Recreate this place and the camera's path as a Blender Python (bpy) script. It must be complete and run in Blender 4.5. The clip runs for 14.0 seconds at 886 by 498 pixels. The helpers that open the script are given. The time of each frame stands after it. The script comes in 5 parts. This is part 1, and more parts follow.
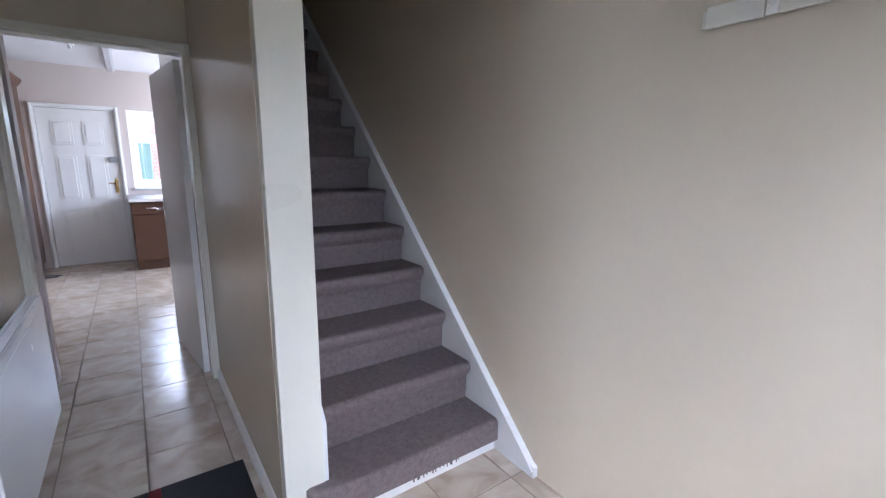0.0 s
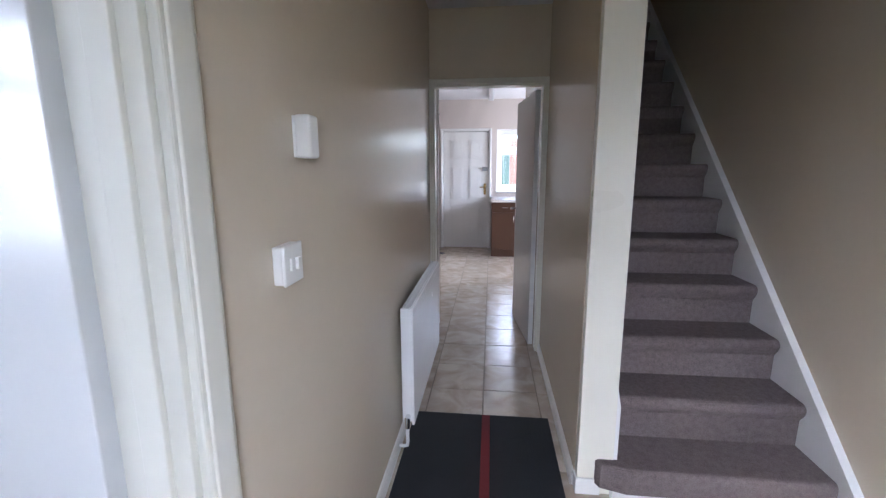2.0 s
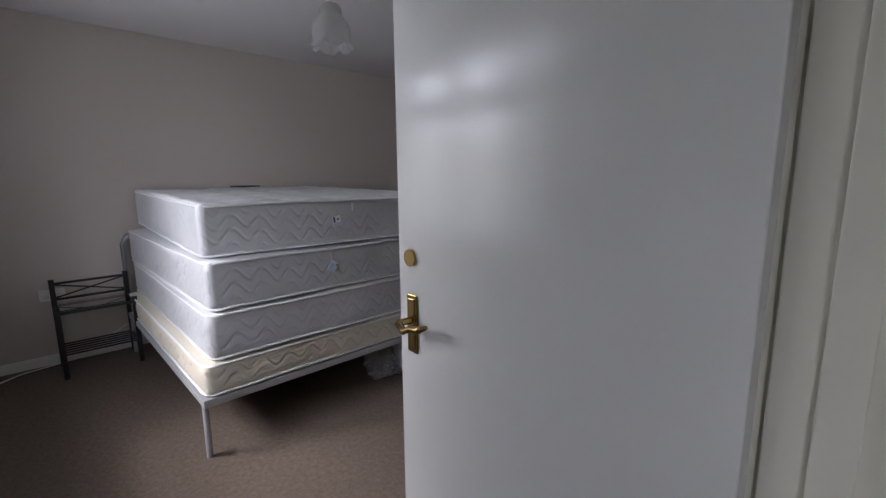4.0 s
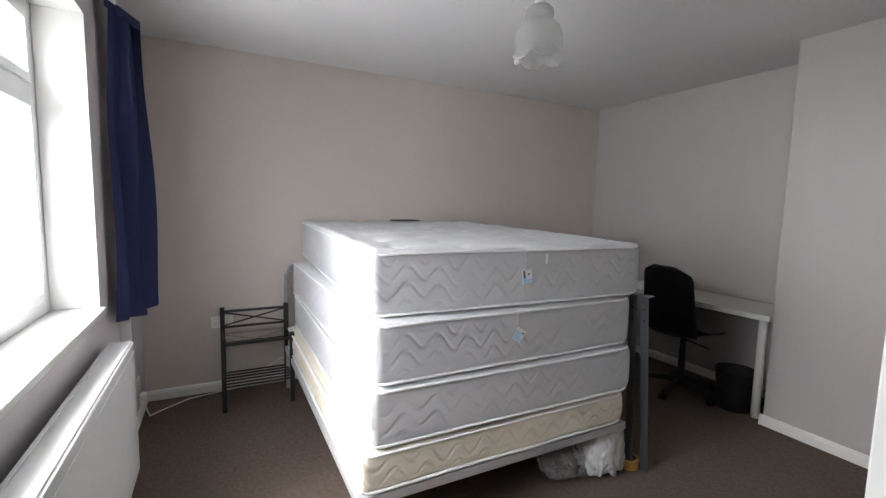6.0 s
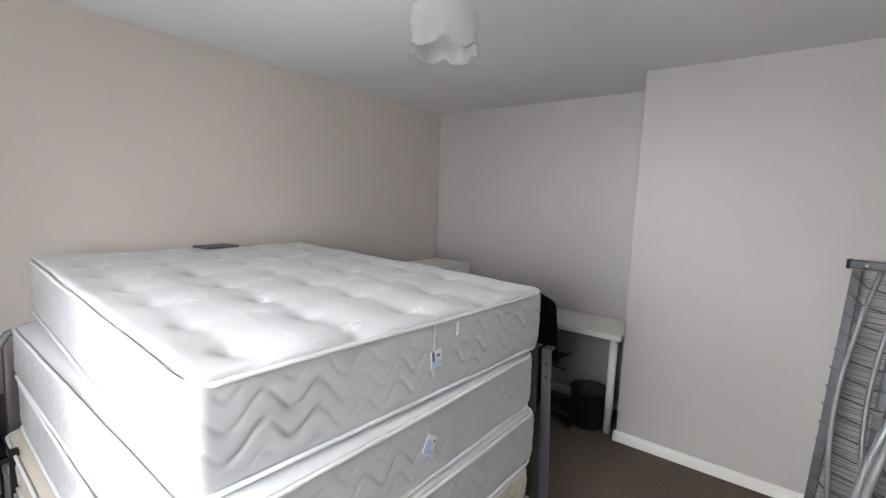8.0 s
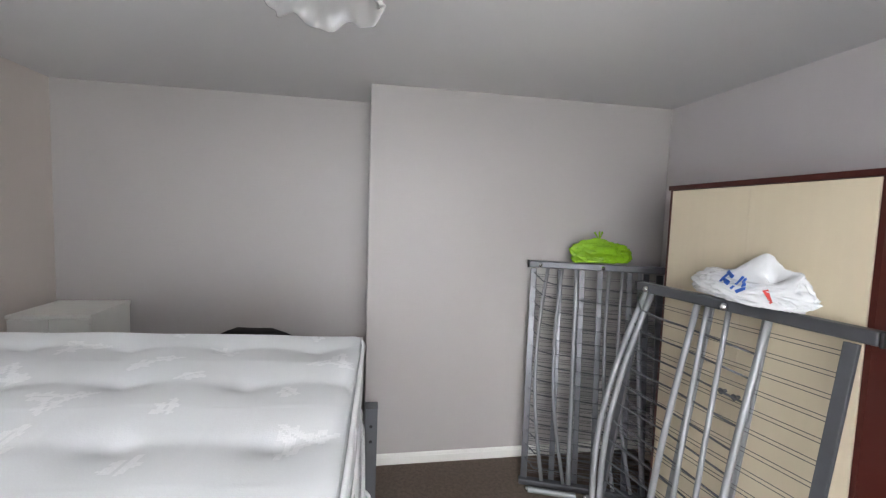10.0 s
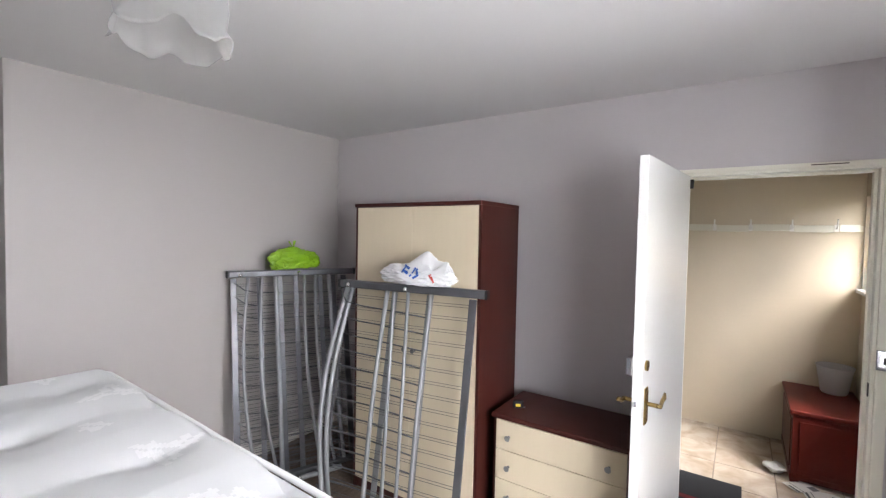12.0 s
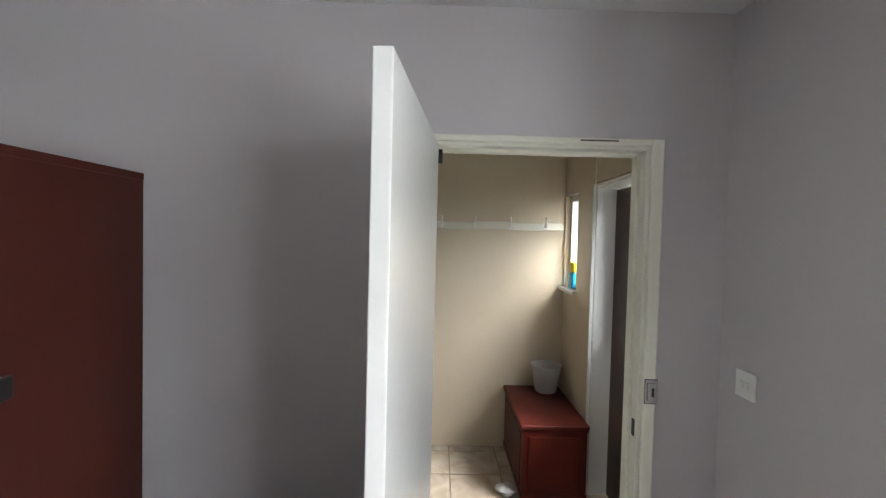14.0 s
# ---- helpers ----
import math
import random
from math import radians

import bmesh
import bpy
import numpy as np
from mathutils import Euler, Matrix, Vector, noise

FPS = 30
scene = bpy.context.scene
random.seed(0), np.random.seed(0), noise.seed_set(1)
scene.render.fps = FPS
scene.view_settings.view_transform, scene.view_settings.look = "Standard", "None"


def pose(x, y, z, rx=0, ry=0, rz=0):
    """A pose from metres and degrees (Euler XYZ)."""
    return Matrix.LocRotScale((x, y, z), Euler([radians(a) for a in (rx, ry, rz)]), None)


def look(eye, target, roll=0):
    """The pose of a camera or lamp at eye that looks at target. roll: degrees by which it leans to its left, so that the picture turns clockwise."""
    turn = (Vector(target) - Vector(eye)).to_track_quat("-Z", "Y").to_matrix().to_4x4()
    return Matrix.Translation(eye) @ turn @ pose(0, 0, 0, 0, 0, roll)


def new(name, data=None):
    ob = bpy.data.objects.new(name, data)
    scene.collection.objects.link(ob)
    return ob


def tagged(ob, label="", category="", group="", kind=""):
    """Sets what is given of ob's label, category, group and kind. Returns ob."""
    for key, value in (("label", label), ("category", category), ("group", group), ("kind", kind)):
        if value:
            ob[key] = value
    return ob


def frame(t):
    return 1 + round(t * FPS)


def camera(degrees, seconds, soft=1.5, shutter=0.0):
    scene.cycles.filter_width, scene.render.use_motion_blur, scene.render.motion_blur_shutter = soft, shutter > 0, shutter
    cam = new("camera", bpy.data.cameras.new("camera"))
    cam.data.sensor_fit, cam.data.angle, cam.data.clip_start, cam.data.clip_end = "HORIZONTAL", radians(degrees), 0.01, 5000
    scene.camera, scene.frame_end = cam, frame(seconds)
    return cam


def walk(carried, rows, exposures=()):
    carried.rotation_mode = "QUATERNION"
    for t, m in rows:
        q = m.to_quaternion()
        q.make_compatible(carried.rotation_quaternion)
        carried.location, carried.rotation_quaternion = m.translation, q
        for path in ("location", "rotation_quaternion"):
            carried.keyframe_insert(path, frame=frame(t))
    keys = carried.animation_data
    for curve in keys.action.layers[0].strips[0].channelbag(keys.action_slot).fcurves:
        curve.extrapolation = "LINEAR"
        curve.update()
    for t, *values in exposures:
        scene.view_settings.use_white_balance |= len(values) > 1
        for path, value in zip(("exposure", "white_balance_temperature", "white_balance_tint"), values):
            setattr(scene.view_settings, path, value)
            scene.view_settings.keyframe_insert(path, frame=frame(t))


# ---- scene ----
cam = camera(90.9, 14.0, soft=1.3)
PATH = [
    (0, (0.219, 0.036, 1.374), (1.356, 1.634, 0.985), 0.6),
    (0.5, (0.153, -0.013, 1.404), (1.226, 1.629, 1.012), 0.5),
    (1, (0.166, -0.1, 1.383), (0.845, 1.742, 1.0), -0.3),
    (1.3, (0.190, -0.136, 1.383), (0.572, 1.788, 1.008), -0.4),
    (1.5, (0.205, -0.162, 1.385), (0.399, 1.793, 1.012), -0.4),
    (2, (0.174, -0.235, 1.39), (-0.04, 1.72, 1.023), -0.2),
    (2.5, (0.135, -0.284, 1.397), (-0.508, 1.575, 1.034), -0.1),
    (3, (0.009, -0.314, 1.394), (-0.999, 1.378, 1.04), 0.1),
    (3.5, (-0.179, -0.312, 1.36), (-1.454, 1.191, 1.022), 0.2),
    (4, (-0.302, -0.308, 1.35), (-1.723, 1.058, 1.02), -0.5),
    (4.2, (-0.333, -0.32, 1.345), (-1.797, 1.008, 1.066), 0.2),
    (6.3, (-1.125, -0.194, 1.421), (-2.902, 0.701, 1.214), 1.3),
    (6.5, (-1.209, -0.163, 1.43), (-2.986, 0.731, 1.22), 1.3),
    (6.8, (-1.276, -0.137, 1.446), (-3.041, 0.779, 1.231), 1.4),
    (7, (-1.345, -0.134, 1.438), (-3.08, 0.84, 1.233), 1.4),
    (7.5, (-1.527, -0.11, 1.509), (-3.065, 1.152, 1.303), 1.9),
    (7.9, (-1.649, -0.074, 1.572), (-2.943, 1.437, 1.361), 2.4),
    (8, (-1.687, -0.063, 1.59), (-2.909, 1.506, 1.375), 2.3),
    (8.2, (-1.782, -0.028, 1.604), (-2.85, 1.65, 1.394), 2.0),
    (10.5, (-2.666, 0.173, 1.671), (-1.943, 2.032, 1.525), 2.2),
    (11, (-2.861, 0.175, 1.675), (-1.785, 1.858, 1.584), 1.8),
    (11.6, (-3.035, 0.112, 1.693), (-1.596, 1.499, 1.629), 1.3),
    (12, (-3.004, 0.06, 1.67), (-1.354, 1.188, 1.598), 1.1),
    (12.5, (-2.799, 0.018, 1.638), (-0.961, 0.802, 1.566), 1.3),
    (13, (-2.526, 0.007, 1.62), (-0.595, 0.521, 1.551), 1.2),
    (13.5, (-2.213, 0.11, 1.707), (-0.234, 0.389, 1.637), 1.3),
    (14, (-1.888, 0.282, 1.679), (0.111, 0.262, 1.618), 1.4),
]
EXPOSURES = [(0, 3.54, 5220, 17), (0.6, 3.55, 5235, 17), (1.0, 4.0, 5195, 16), (1.5, 3.46, 5288, 18), (2.0, 3.42, 5430, 17), (2.5, 3.35, 5710, 18), (3.0, 2.47, 5860, 17), (3.5, 1.83, 5830, 17), (4.0, 1.56, 6100, 18), (4.6, 1.71, 6234, 15), (6.0, 2.68, 6412, 13), (7.2, 2.74, 6440, 13), (8.2, 3.18, 6433, 12), (10.4, 3.24, 6354, 12), (10.9, 3.67, 6350, 13), (11.5, 3.58, 6350, 14), (12.0, 3.37, 6400, 15), (12.45, 3.52, 6450, 15), (12.9, 2.37, 6350, 10), (13.3, 2.54, 6350, 10), (14, 2.94, 6300, 9)]
walk(cam, [(t, look(eye, target, roll)) for t, eye, target, roll in PATH], EXPOSURES)

# ---- plan, in metres ----
XW, XE = -4.51, -0.384          # bedroom west and east wall faces
YF, YB, YR = -0.713, 2.961, 3.445  # front wall, chimney breast face, alcove back
XBR = -2.467                    # chimney breast corner
H = 2.46                        # ceiling
XH, XC, XS = -0.27, 0.56, 1.565  # hall west face, corridor east face, stair wall face
YK0, YK1 = 2.98, 7.34            # kitchen door wall, kitchen back wall
XK0, XK1 = -1.75, 2.3           # kitchen sides
BW = (-3.38, -1.5, 0.92, 2.18)  # bedroom window opening: x0, x1, z0, z1
DY0, DY1, DH = -0.426, 0.31, 1.99  # bedroom door opening
FD = (0.02, 0.95, 2.04)         # front door opening: x0, x1, head
HW = (1.24, 1.545, 1.30, 2.01)   # hall side window: x0, x1, z0, z1
KD = (-0.235, 0.525, 1.95)        # kitchen doorway: x0, x1, head
BD = (-0.68, 0.16, 2.02)        # back door opening
KW = (0.26, 1.55, 1.0, 2.02)    # kitchen window

# ---- world, sun and daylight ----
world = bpy.data.worlds.new("overcast_sky")
scene.world = world
world.use_nodes = True
wn = world.node_tree
sky = wn.nodes.new("ShaderNodeTexSky")
sky.sky_type, sky.sun_disc = "NISHITA", False
sky.sun_elevation, sky.sun_rotation = radians(48), radians(200)
sky.air_density, sky.dust_density = 1.0, 3.0
wn.links.new(sky.outputs[0], wn.nodes["Background"].inputs[0])
wn.nodes["Background"].inputs[1].default_value = 0.15
sun = new("sun", bpy.data.lights.new("sun", "SUN"))
sun.data.energy, sun.data.angle, sun.data.color = 1.5, radians(25), (1, 0.97, 0.93)
sun.matrix_world = look((0, 0, 0), (0.25, 0.62, -0.74))


def daylight(name, eye, target, w, h, watts, colour):
    """Soft sky light that enters by one opening."""
    lamp = bpy.data.lights.new(name, "AREA")
    lamp.shape, lamp.size, lamp.size_y, lamp.energy, lamp.color = "RECTANGLE", w, h, watts, colour
    ob = new(name, lamp)
    ob.matrix_world = look(eye, target)
    return ob


wx = (BW[0] + BW[1]) / 2
daylight("bedroom_window_daylight", (wx, YF - 0.262, 1.56), (wx, 1, 1.56), 1.86, 1.24, 10.5, (0.95, 0.98, 1.0))
daylight("bedroom_sky_daylight", (wx - 1.6, YF - 2.4, 3.1), (wx + 0.6, 1.0, 0.6), 4.4, 2.6, 62, (0.95, 0.98, 1.0))
daylight("front_door_sky_daylight", (0.2, YF - 2.4, 3.0), (0.55, 1.0, 0.4), 3.6, 2.0, 45, (0.94, 0.965, 1.0))
daylight("hall_window_daylight", (0.85, YF - 0.9, 2.1), (1.565, -0.1, 1.5), 0.5, 0.8, 1.25, (1.0, 0.99, 0.96))
daylight("kitchen_window_daylight", (0.9, YK1 + 1.1, 2.9), (0.5, YK1 - 2.6, 0.3), 2.0, 0.9, 50, (1.0, 0.98, 0.95))
daylight("kitchen_high_sky_daylight", (0.7, YK1 + 1.6, 2.55), (0.15, 2.0, 0.3), 2.4, 0.9, 25, (1.0, 0.98, 0.95))
# added fill for the kitchen, through an assumed opening out of view
daylight("kitchen_side_daylight", (XK1 + 0.32, 6.2, 1.6), (0.0, 5.6, 1.0), 1.4, 1.1, 10, (1.0, 0.98, 0.95))


# ---- materials ----
def nodes_of(name):
    m = bpy.data.materials.new(name)
    m.use_nodes = True
    return m, m.node_tree, m.node_tree.nodes["Principled BSDF"]


def surface(name, c, rough=0.6, metal=0.0, vary=0.12, scale=3.0, fine=60.0, bump=0.1, depth=0.002, tint=None, stretch=(1, 1, 1), spec=0.5, rvary=0.1, detail=4.0, grain=0.45):
    """A surface with broad mottling, fine grain, uneven gloss and fine relief at real-world size."""
    m, t, p = nodes_of(name)
    co = t.nodes.new("ShaderNodeTexCoord")
    mp = t.nodes.new("ShaderNodeMapping")
    mp.inputs["Scale"].default_value = stretch
    geo = t.nodes.new("ShaderNodeNewGeometry")
    t.links.new(geo.outputs["Position"] if stretch == (1, 1, 1) else co.outputs["Object"], mp.inputs[0])
    big, small = t.nodes.new("ShaderNodeTexNoise"), t.nodes.new("ShaderNodeTexNoise")
    for n, s, d in ((big, scale, 3.0), (small, fine, detail)):
        n.inputs["Scale"].default_value, n.inputs["Detail"].default_value = s, d
        t.links.new(mp.outputs[0], n.inputs["Vector"])
    mix = t.nodes.new("ShaderNodeMix")
    mix.data_type = "RGBA"
    c2 = tint or tuple(v * (1 - 2.2 * vary) for v in c)
    mix.inputs[6].default_value, mix.inputs[7].default_value = (*c, 1), (*c2, 1)
    ad = t.nodes.new("ShaderNodeMath")
    ad.operation = "MULTIPLY_ADD"
    ad.inputs[1].default_value, ad.inputs[2].default_value = grain, 0.125 - grain / 2
    t.links.new(small.outputs[0], ad.inputs[0])
    su = t.nodes.new("ShaderNodeMath")
    su.operation = "MULTIPLY_ADD"
    su.inputs[1].default_value = 0.9
    su.use_clamp = True
    t.links.new(big.outputs[0], su.inputs[0])
    t.links.new(ad.outputs[0], su.inputs[2])
    sb = t.nodes.new("ShaderNodeMath")
    sb.operation, sb.use_clamp = "SUBTRACT", True
    sb.inputs[1].default_value = 0.2
    t.links.new(su.outputs[0], sb.inputs[0])
    t.links.new(sb.outputs[0], mix.inputs[0])
    t.links.new(mix.outputs[2], p.inputs["Base Color"])
    ro = t.nodes.new("ShaderNodeMath")
    ro.operation, ro.use_clamp = "MULTIPLY_ADD", True
    ro.inputs[1].default_value, ro.inputs[2].default_value = rvary, rough - rvary / 2
    t.links.new(big.outputs[0], ro.inputs[0])
    t.links.new(ro.outputs[0], p.inputs["Roughness"])
    bp = t.nodes.new("ShaderNodeBump")
    bp.inputs["Strength"].default_value, bp.inputs["Distance"].default_value = bump, depth
    t.links.new(small.outputs[0], bp.inputs["Height"])
    t.links.new(bp.outputs[0], p.inputs["Normal"])
    p.inputs["Metallic"].default_value, p.inputs["Specular IOR Level"].default_value = metal, spec
    return m


def glass(name, c=(1, 1, 1), rough=0.0):
    m, t, p = nodes_of(name)
    p.inputs["Base Color"].default_value = (*c, 1)
    p.inputs["Transmission Weight"].default_value, p.inputs["Roughness"].default_value, p.inputs["IOR"].default_value = 1, rough, 1.45
    return m


def opal():
    """White opal glass: part of the light comes through scattered."""
    m = surface("opal_glass", (0.85, 0.85, 0.84), 0.15, vary=0.01, fine=30, bump=0.03)
    t = m.node_tree
    through_ = t.nodes.new("ShaderNodeBsdfTranslucent")
    through_.inputs[0].default_value = (0.9, 0.9, 0.89, 1)
    mx = t.nodes.new("ShaderNodeMixShader")
    mx.inputs[0].default_value = 0.4
    t.links.new(t.nodes["Principled BSDF"].outputs[0], mx.inputs[1])
    t.links.new(through_.outputs[0], mx.inputs[2])
    t.links.new(mx.outputs[0], t.nodes["Material Output"].inputs["Surface"])
    return m


def tile_material():
    """Beige ceramic with cloudy veins, each tile a little different."""
    m, t, p = nodes_of("cloudy_beige_ceramic")
    geo, info = t.nodes.new("ShaderNodeNewGeometry"), t.nodes.new("ShaderNodeObjectInfo")
    off = t.nodes.new("ShaderNodeVectorMath")
    off.operation = "MULTIPLY_ADD"
    off.inputs[1].default_value = (7, 3, 5)
    t.links.new(info.outputs["Random"], off.inputs[0])
    t.links.new(geo.outputs["Position"], off.inputs[2])
    n = t.nodes.new("ShaderNodeTexNoise")
    n.inputs["Scale"].default_value, n.inputs["Detail"].default_value, n.inputs["Distortion"].default_value = 5, 6, 1.2
    t.links.new(off.outputs[0], n.inputs["Vector"])
    r = t.nodes.new("ShaderNodeValToRGB")
    r.color_ramp.elements[0].position, r.color_ramp.elements[0].color = 0.32, (0.36, 0.29, 0.22, 1)
    r.color_ramp.elements[1].position, r.color_ramp.elements[1].color = 0.66, (0.53, 0.46, 0.38, 1)
    t.links.new(n.outputs[0], r.inputs[0])
    t.links.new(r.outputs[0], p.inputs["Base Color"])
    p.inputs["Roughness"].default_value = 0.23
    f = t.nodes.new("ShaderNodeTexNoise")
    f.inputs["Scale"].default_value = 14
    t.links.new(geo.outputs["Position"], f.inputs["Vector"])
    bp = t.nodes.new("ShaderNodeBump")
    bp.inputs["Strength"].default_value, bp.inputs["Distance"].default_value = 0.18, 0.004
    t.links.new(f.outputs[0], bp.inputs["Height"])
    t.links.new(bp.outputs[0], p.inputs["Normal"])
    return m


M = {
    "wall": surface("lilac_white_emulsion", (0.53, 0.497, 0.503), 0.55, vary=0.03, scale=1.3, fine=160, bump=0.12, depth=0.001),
    # bedroom wall paint, slightly warmer, darkened to carry the north end's shade
    "wall_shaded": surface("lilac_emulsion_shaded", (0.43, 0.402, 0.388), 0.5, vary=0.03, scale=1.3, fine=160, bump=0.12, depth=0.001),
    "feature": surface("beige_pink_emulsion", (0.575, 0.512, 0.466), 0.5, vary=0.03, scale=1.2, fine=160, bump=0.12, depth=0.001),
    "hall": surface("magnolia_satin_paint", (0.648, 0.564, 0.432), 0.24, vary=0.03, scale=1.5, fine=35, bump=0.12, depth=0.002, rvary=0.02, spec=0.5),
    "ceil": surface("white_ceiling_paint", (0.66, 0.645, 0.645), 0.8, vary=0.03, scale=1.0, fine=120, bump=0.2, depth=0.001),
    "gloss": surface("white_gloss_paint", (0.75, 0.75, 0.725), 0.17, vary=0.02, scale=2, fine=38, bump=0.16, depth=0.002, rvary=0.06, spec=0.36),
    "cream_gloss": surface("yellowed_gloss_paint", (0.73, 0.71, 0.61), 0.28, vary=0.014, scale=3, fine=30, bump=0.02, depth=0.001, spec=0.4, rvary=0.03, grain=0.15),
    "skirt": surface("white_skirting_paint", (0.74, 0.73, 0.69), 0.3, vary=0.05, scale=4, fine=60, bump=0.1),
    "upvc": surface("white_upvc", (0.82, 0.83, 0.83), 0.3, vary=0.01, scale=3, fine=80, bump=0.02),
    "radiator": surface("white_radiator_enamel", (0.78, 0.79, 0.78), 0.25, vary=0.02, scale=3, fine=60, bump=0.03),
    "plastic": surface("white_plastic", (0.8, 0.79, 0.74), 0.35, vary=0.02, scale=6, fine=80, bump=0.03),
    "carpet": surface("brown_twist_carpet", (0.18, 0.14, 0.113), 0.97, vary=0.30, scale=45, fine=230, bump=0.8, depth=0.004, spec=0.1, detail=8, grain=1.5),
    "stair": surface("mauve_brown_stair_carpet", (0.22, 0.18, 0.172), 0.97, vary=0.26, scale=45, fine=210, bump=0.8, depth=0.004, spec=0.1, detail=8, grain=1.5),
    "grout": surface("brown_grout", (0.25, 0.20, 0.155), 0.8, fine=120, bump=0.3),
    "tile": tile_material(),
    "mat": surface("black_rib_mat", (0.012, 0.013, 0.017), 0.85, vary=0.1, scale=6, fine=240, bump=0.6, depth=0.003),
    "matred": surface("red_mat_stripe", (0.16, 0.012, 0.015), 0.85, vary=0.1, scale=6, fine=240, bump=0.6, depth=0.003),
    "damask": surface("white_mattress_damask", (0.63, 0.64, 0.645), 0.55, vary=0.02, scale=5, fine=260, bump=0.25, depth=0.001),
    "border": surface("grey_white_mattress_border", (0.50, 0.502, 0.508), 0.42, vary=0.04, scale=7, fine=260, bump=0.25, depth=0.001),
    "oldmat": surface("cream_old_mattress_ticking", (0.62, 0.57, 0.47), 0.7, vary=0.06, scale=5, fine=220, bump=0.3),
    "piping": surface("white_mattress_piping", (0.74, 0.74, 0.74), 0.5, vary=0.02, fine=260, bump=0.3),
    "satin": surface("white_satin_thread", (0.75, 0.755, 0.76), 0.42, vary=0.06, scale=60, fine=240, bump=0.3),
    "rail": surface("pale_grey_powder_coat", (0.42, 0.42, 0.43), 0.4, metal=0.3, vary=0.05, scale=8, fine=120, bump=0.05),
    "steel": surface("grey_silver_tube", (0.27, 0.28, 0.29), 0.48, metal=0.45, vary=0.08, scale=8, fine=140, bump=0.04),
    "gunmetal": surface("dark_gunmetal_tube", (0.119, 0.122, 0.134), 0.38, metal=0.6, vary=0.08, scale=8, fine=140, bump=0.04),
    "chrome": surface("chrome", (0.75, 0.75, 0.76), 0.12, metal=1.0, vary=0.02, fine=100, bump=0.02),
    "brass": surface("aged_brass", (0.52, 0.36, 0.14), 0.25, metal=1.0, vary=0.08, scale=20, fine=140, bump=0.05),
    "black": surface("black_plastic", (0.007, 0.007, 0.008), 0.6, vary=0.1, scale=8, fine=140, bump=0.05),
    "blackmetal": surface("black_painted_metal", (0.010, 0.009, 0.009), 0.5, vary=0.1, scale=8, fine=140, bump=0.05),
    "maho": surface("mahogany_laminate", (0.058, 0.0125, 0.009), 0.45, vary=0.14, scale=5, fine=40, bump=0.05, spec=0.3, stretch=(1, 1, 0.12)),
    "maple": surface("cream_maple_laminate", (0.60, 0.52, 0.38), 0.4, vary=0.05, scale=5, fine=40, bump=0.04, stretch=(1, 1, 0.1)),
    "oak": surface("brown_kitchen_wood", (0.095, 0.042, 0.020), 0.4, vary=0.14, scale=5, fine=40, bump=0.05, stretch=(1, 1, 0.1)),
    "redwood": surface("red_stained_wood", (0.085, 0.011, 0.007), 0.4, vary=0.15, scale=5, fine=40, bump=0.08, spec=0.25, stretch=(0.15, 1, 1)),
    "brownwood": surface("dark_brown_door_stain", (0.055, 0.022, 0.014), 0.4, vary=0.15, scale=5, fine=40, bump=0.08, stretch=(1, 1, 0.1)),
    "navy": surface("navy_curtain_cloth", (0.052, 0.060, 0.155), 0.85, vary=0.08, scale=6, fine=260, bump=0.3, spec=0.2),
    "white": surface("white_melamine", (0.74, 0.73, 0.69), 0.45, vary=0.03, scale=5, fine=100, bump=0.03),
    "worktop": surface("dark_worktop", (0.03, 0.03, 0.033), 0.3, vary=0.2, scale=30, fine=160, bump=0.02),
    "green": surface("lime_green_polythene", (0.24, 0.46, 0.015), 0.22, vary=0.12, scale=14, fine=50, bump=0.4, depth=0.006),
    "poly": surface("white_polythene", (0.688, 0.697, 0.705), 0.25, vary=0.04, scale=14, fine=50, bump=0.4, depth=0.006),
    "blue": surface("blue_print", (0.02, 0.10, 0.42), 0.4, vary=0.05),
    "red": surface("red_print", (0.55, 0.05, 0.04), 0.4, vary=0.05),
    "sky": surface("pale_blue_print", (0.40, 0.62, 0.78), 0.4, vary=0.05),
    "cyan": surface("cyan_packaging", (0.02, 0.36, 0.62), 0.35, vary=0.05),
    "yellow": surface("yellow_plastic", (0.75, 0.58, 0.03), 0.35, vary=0.05),
    "paper": surface("white_paper", (0.55, 0.55, 0.53), 0.7, vary=0.05, scale=12),
    "ink": surface("grey_print", (0.10, 0.10, 0.11), 0.7),
    "amber": surface("brown_parcel_tape", (0.42, 0.24, 0.06), 0.3, vary=0.1),
    "brick": surface("red_brickwork", (0.20, 0.085, 0.065), 0.9, vary=0.2, scale=6, fine=40, bump=0.5),
    "fence": surface("green_stained_fence", (0.05, 0.085, 0.075), 0.85, vary=0.15, scale=4, fine=60, bump=0.3),
    "grass": surface("mown_grass", (0.06, 0.10, 0.03), 0.95, vary=0.25, scale=3, fine=60, bump=0.6),
    "shade": opal(),
    "pane": glass("window_glass"),
    "clear": glass("clear_plastic_film", (0.95, 0.96, 0.97), 0.12),
    "milk": surface("translucent_white_plastic", (0.72, 0.73, 0.75), 0.3, vary=0.03),
}
for k, w in (("shade", 0.9), ("milk", 0.35), ("clear", 0.9)):
    M[k].node_tree.nodes["Principled BSDF"].inputs["Transmission Weight"].default_value = w


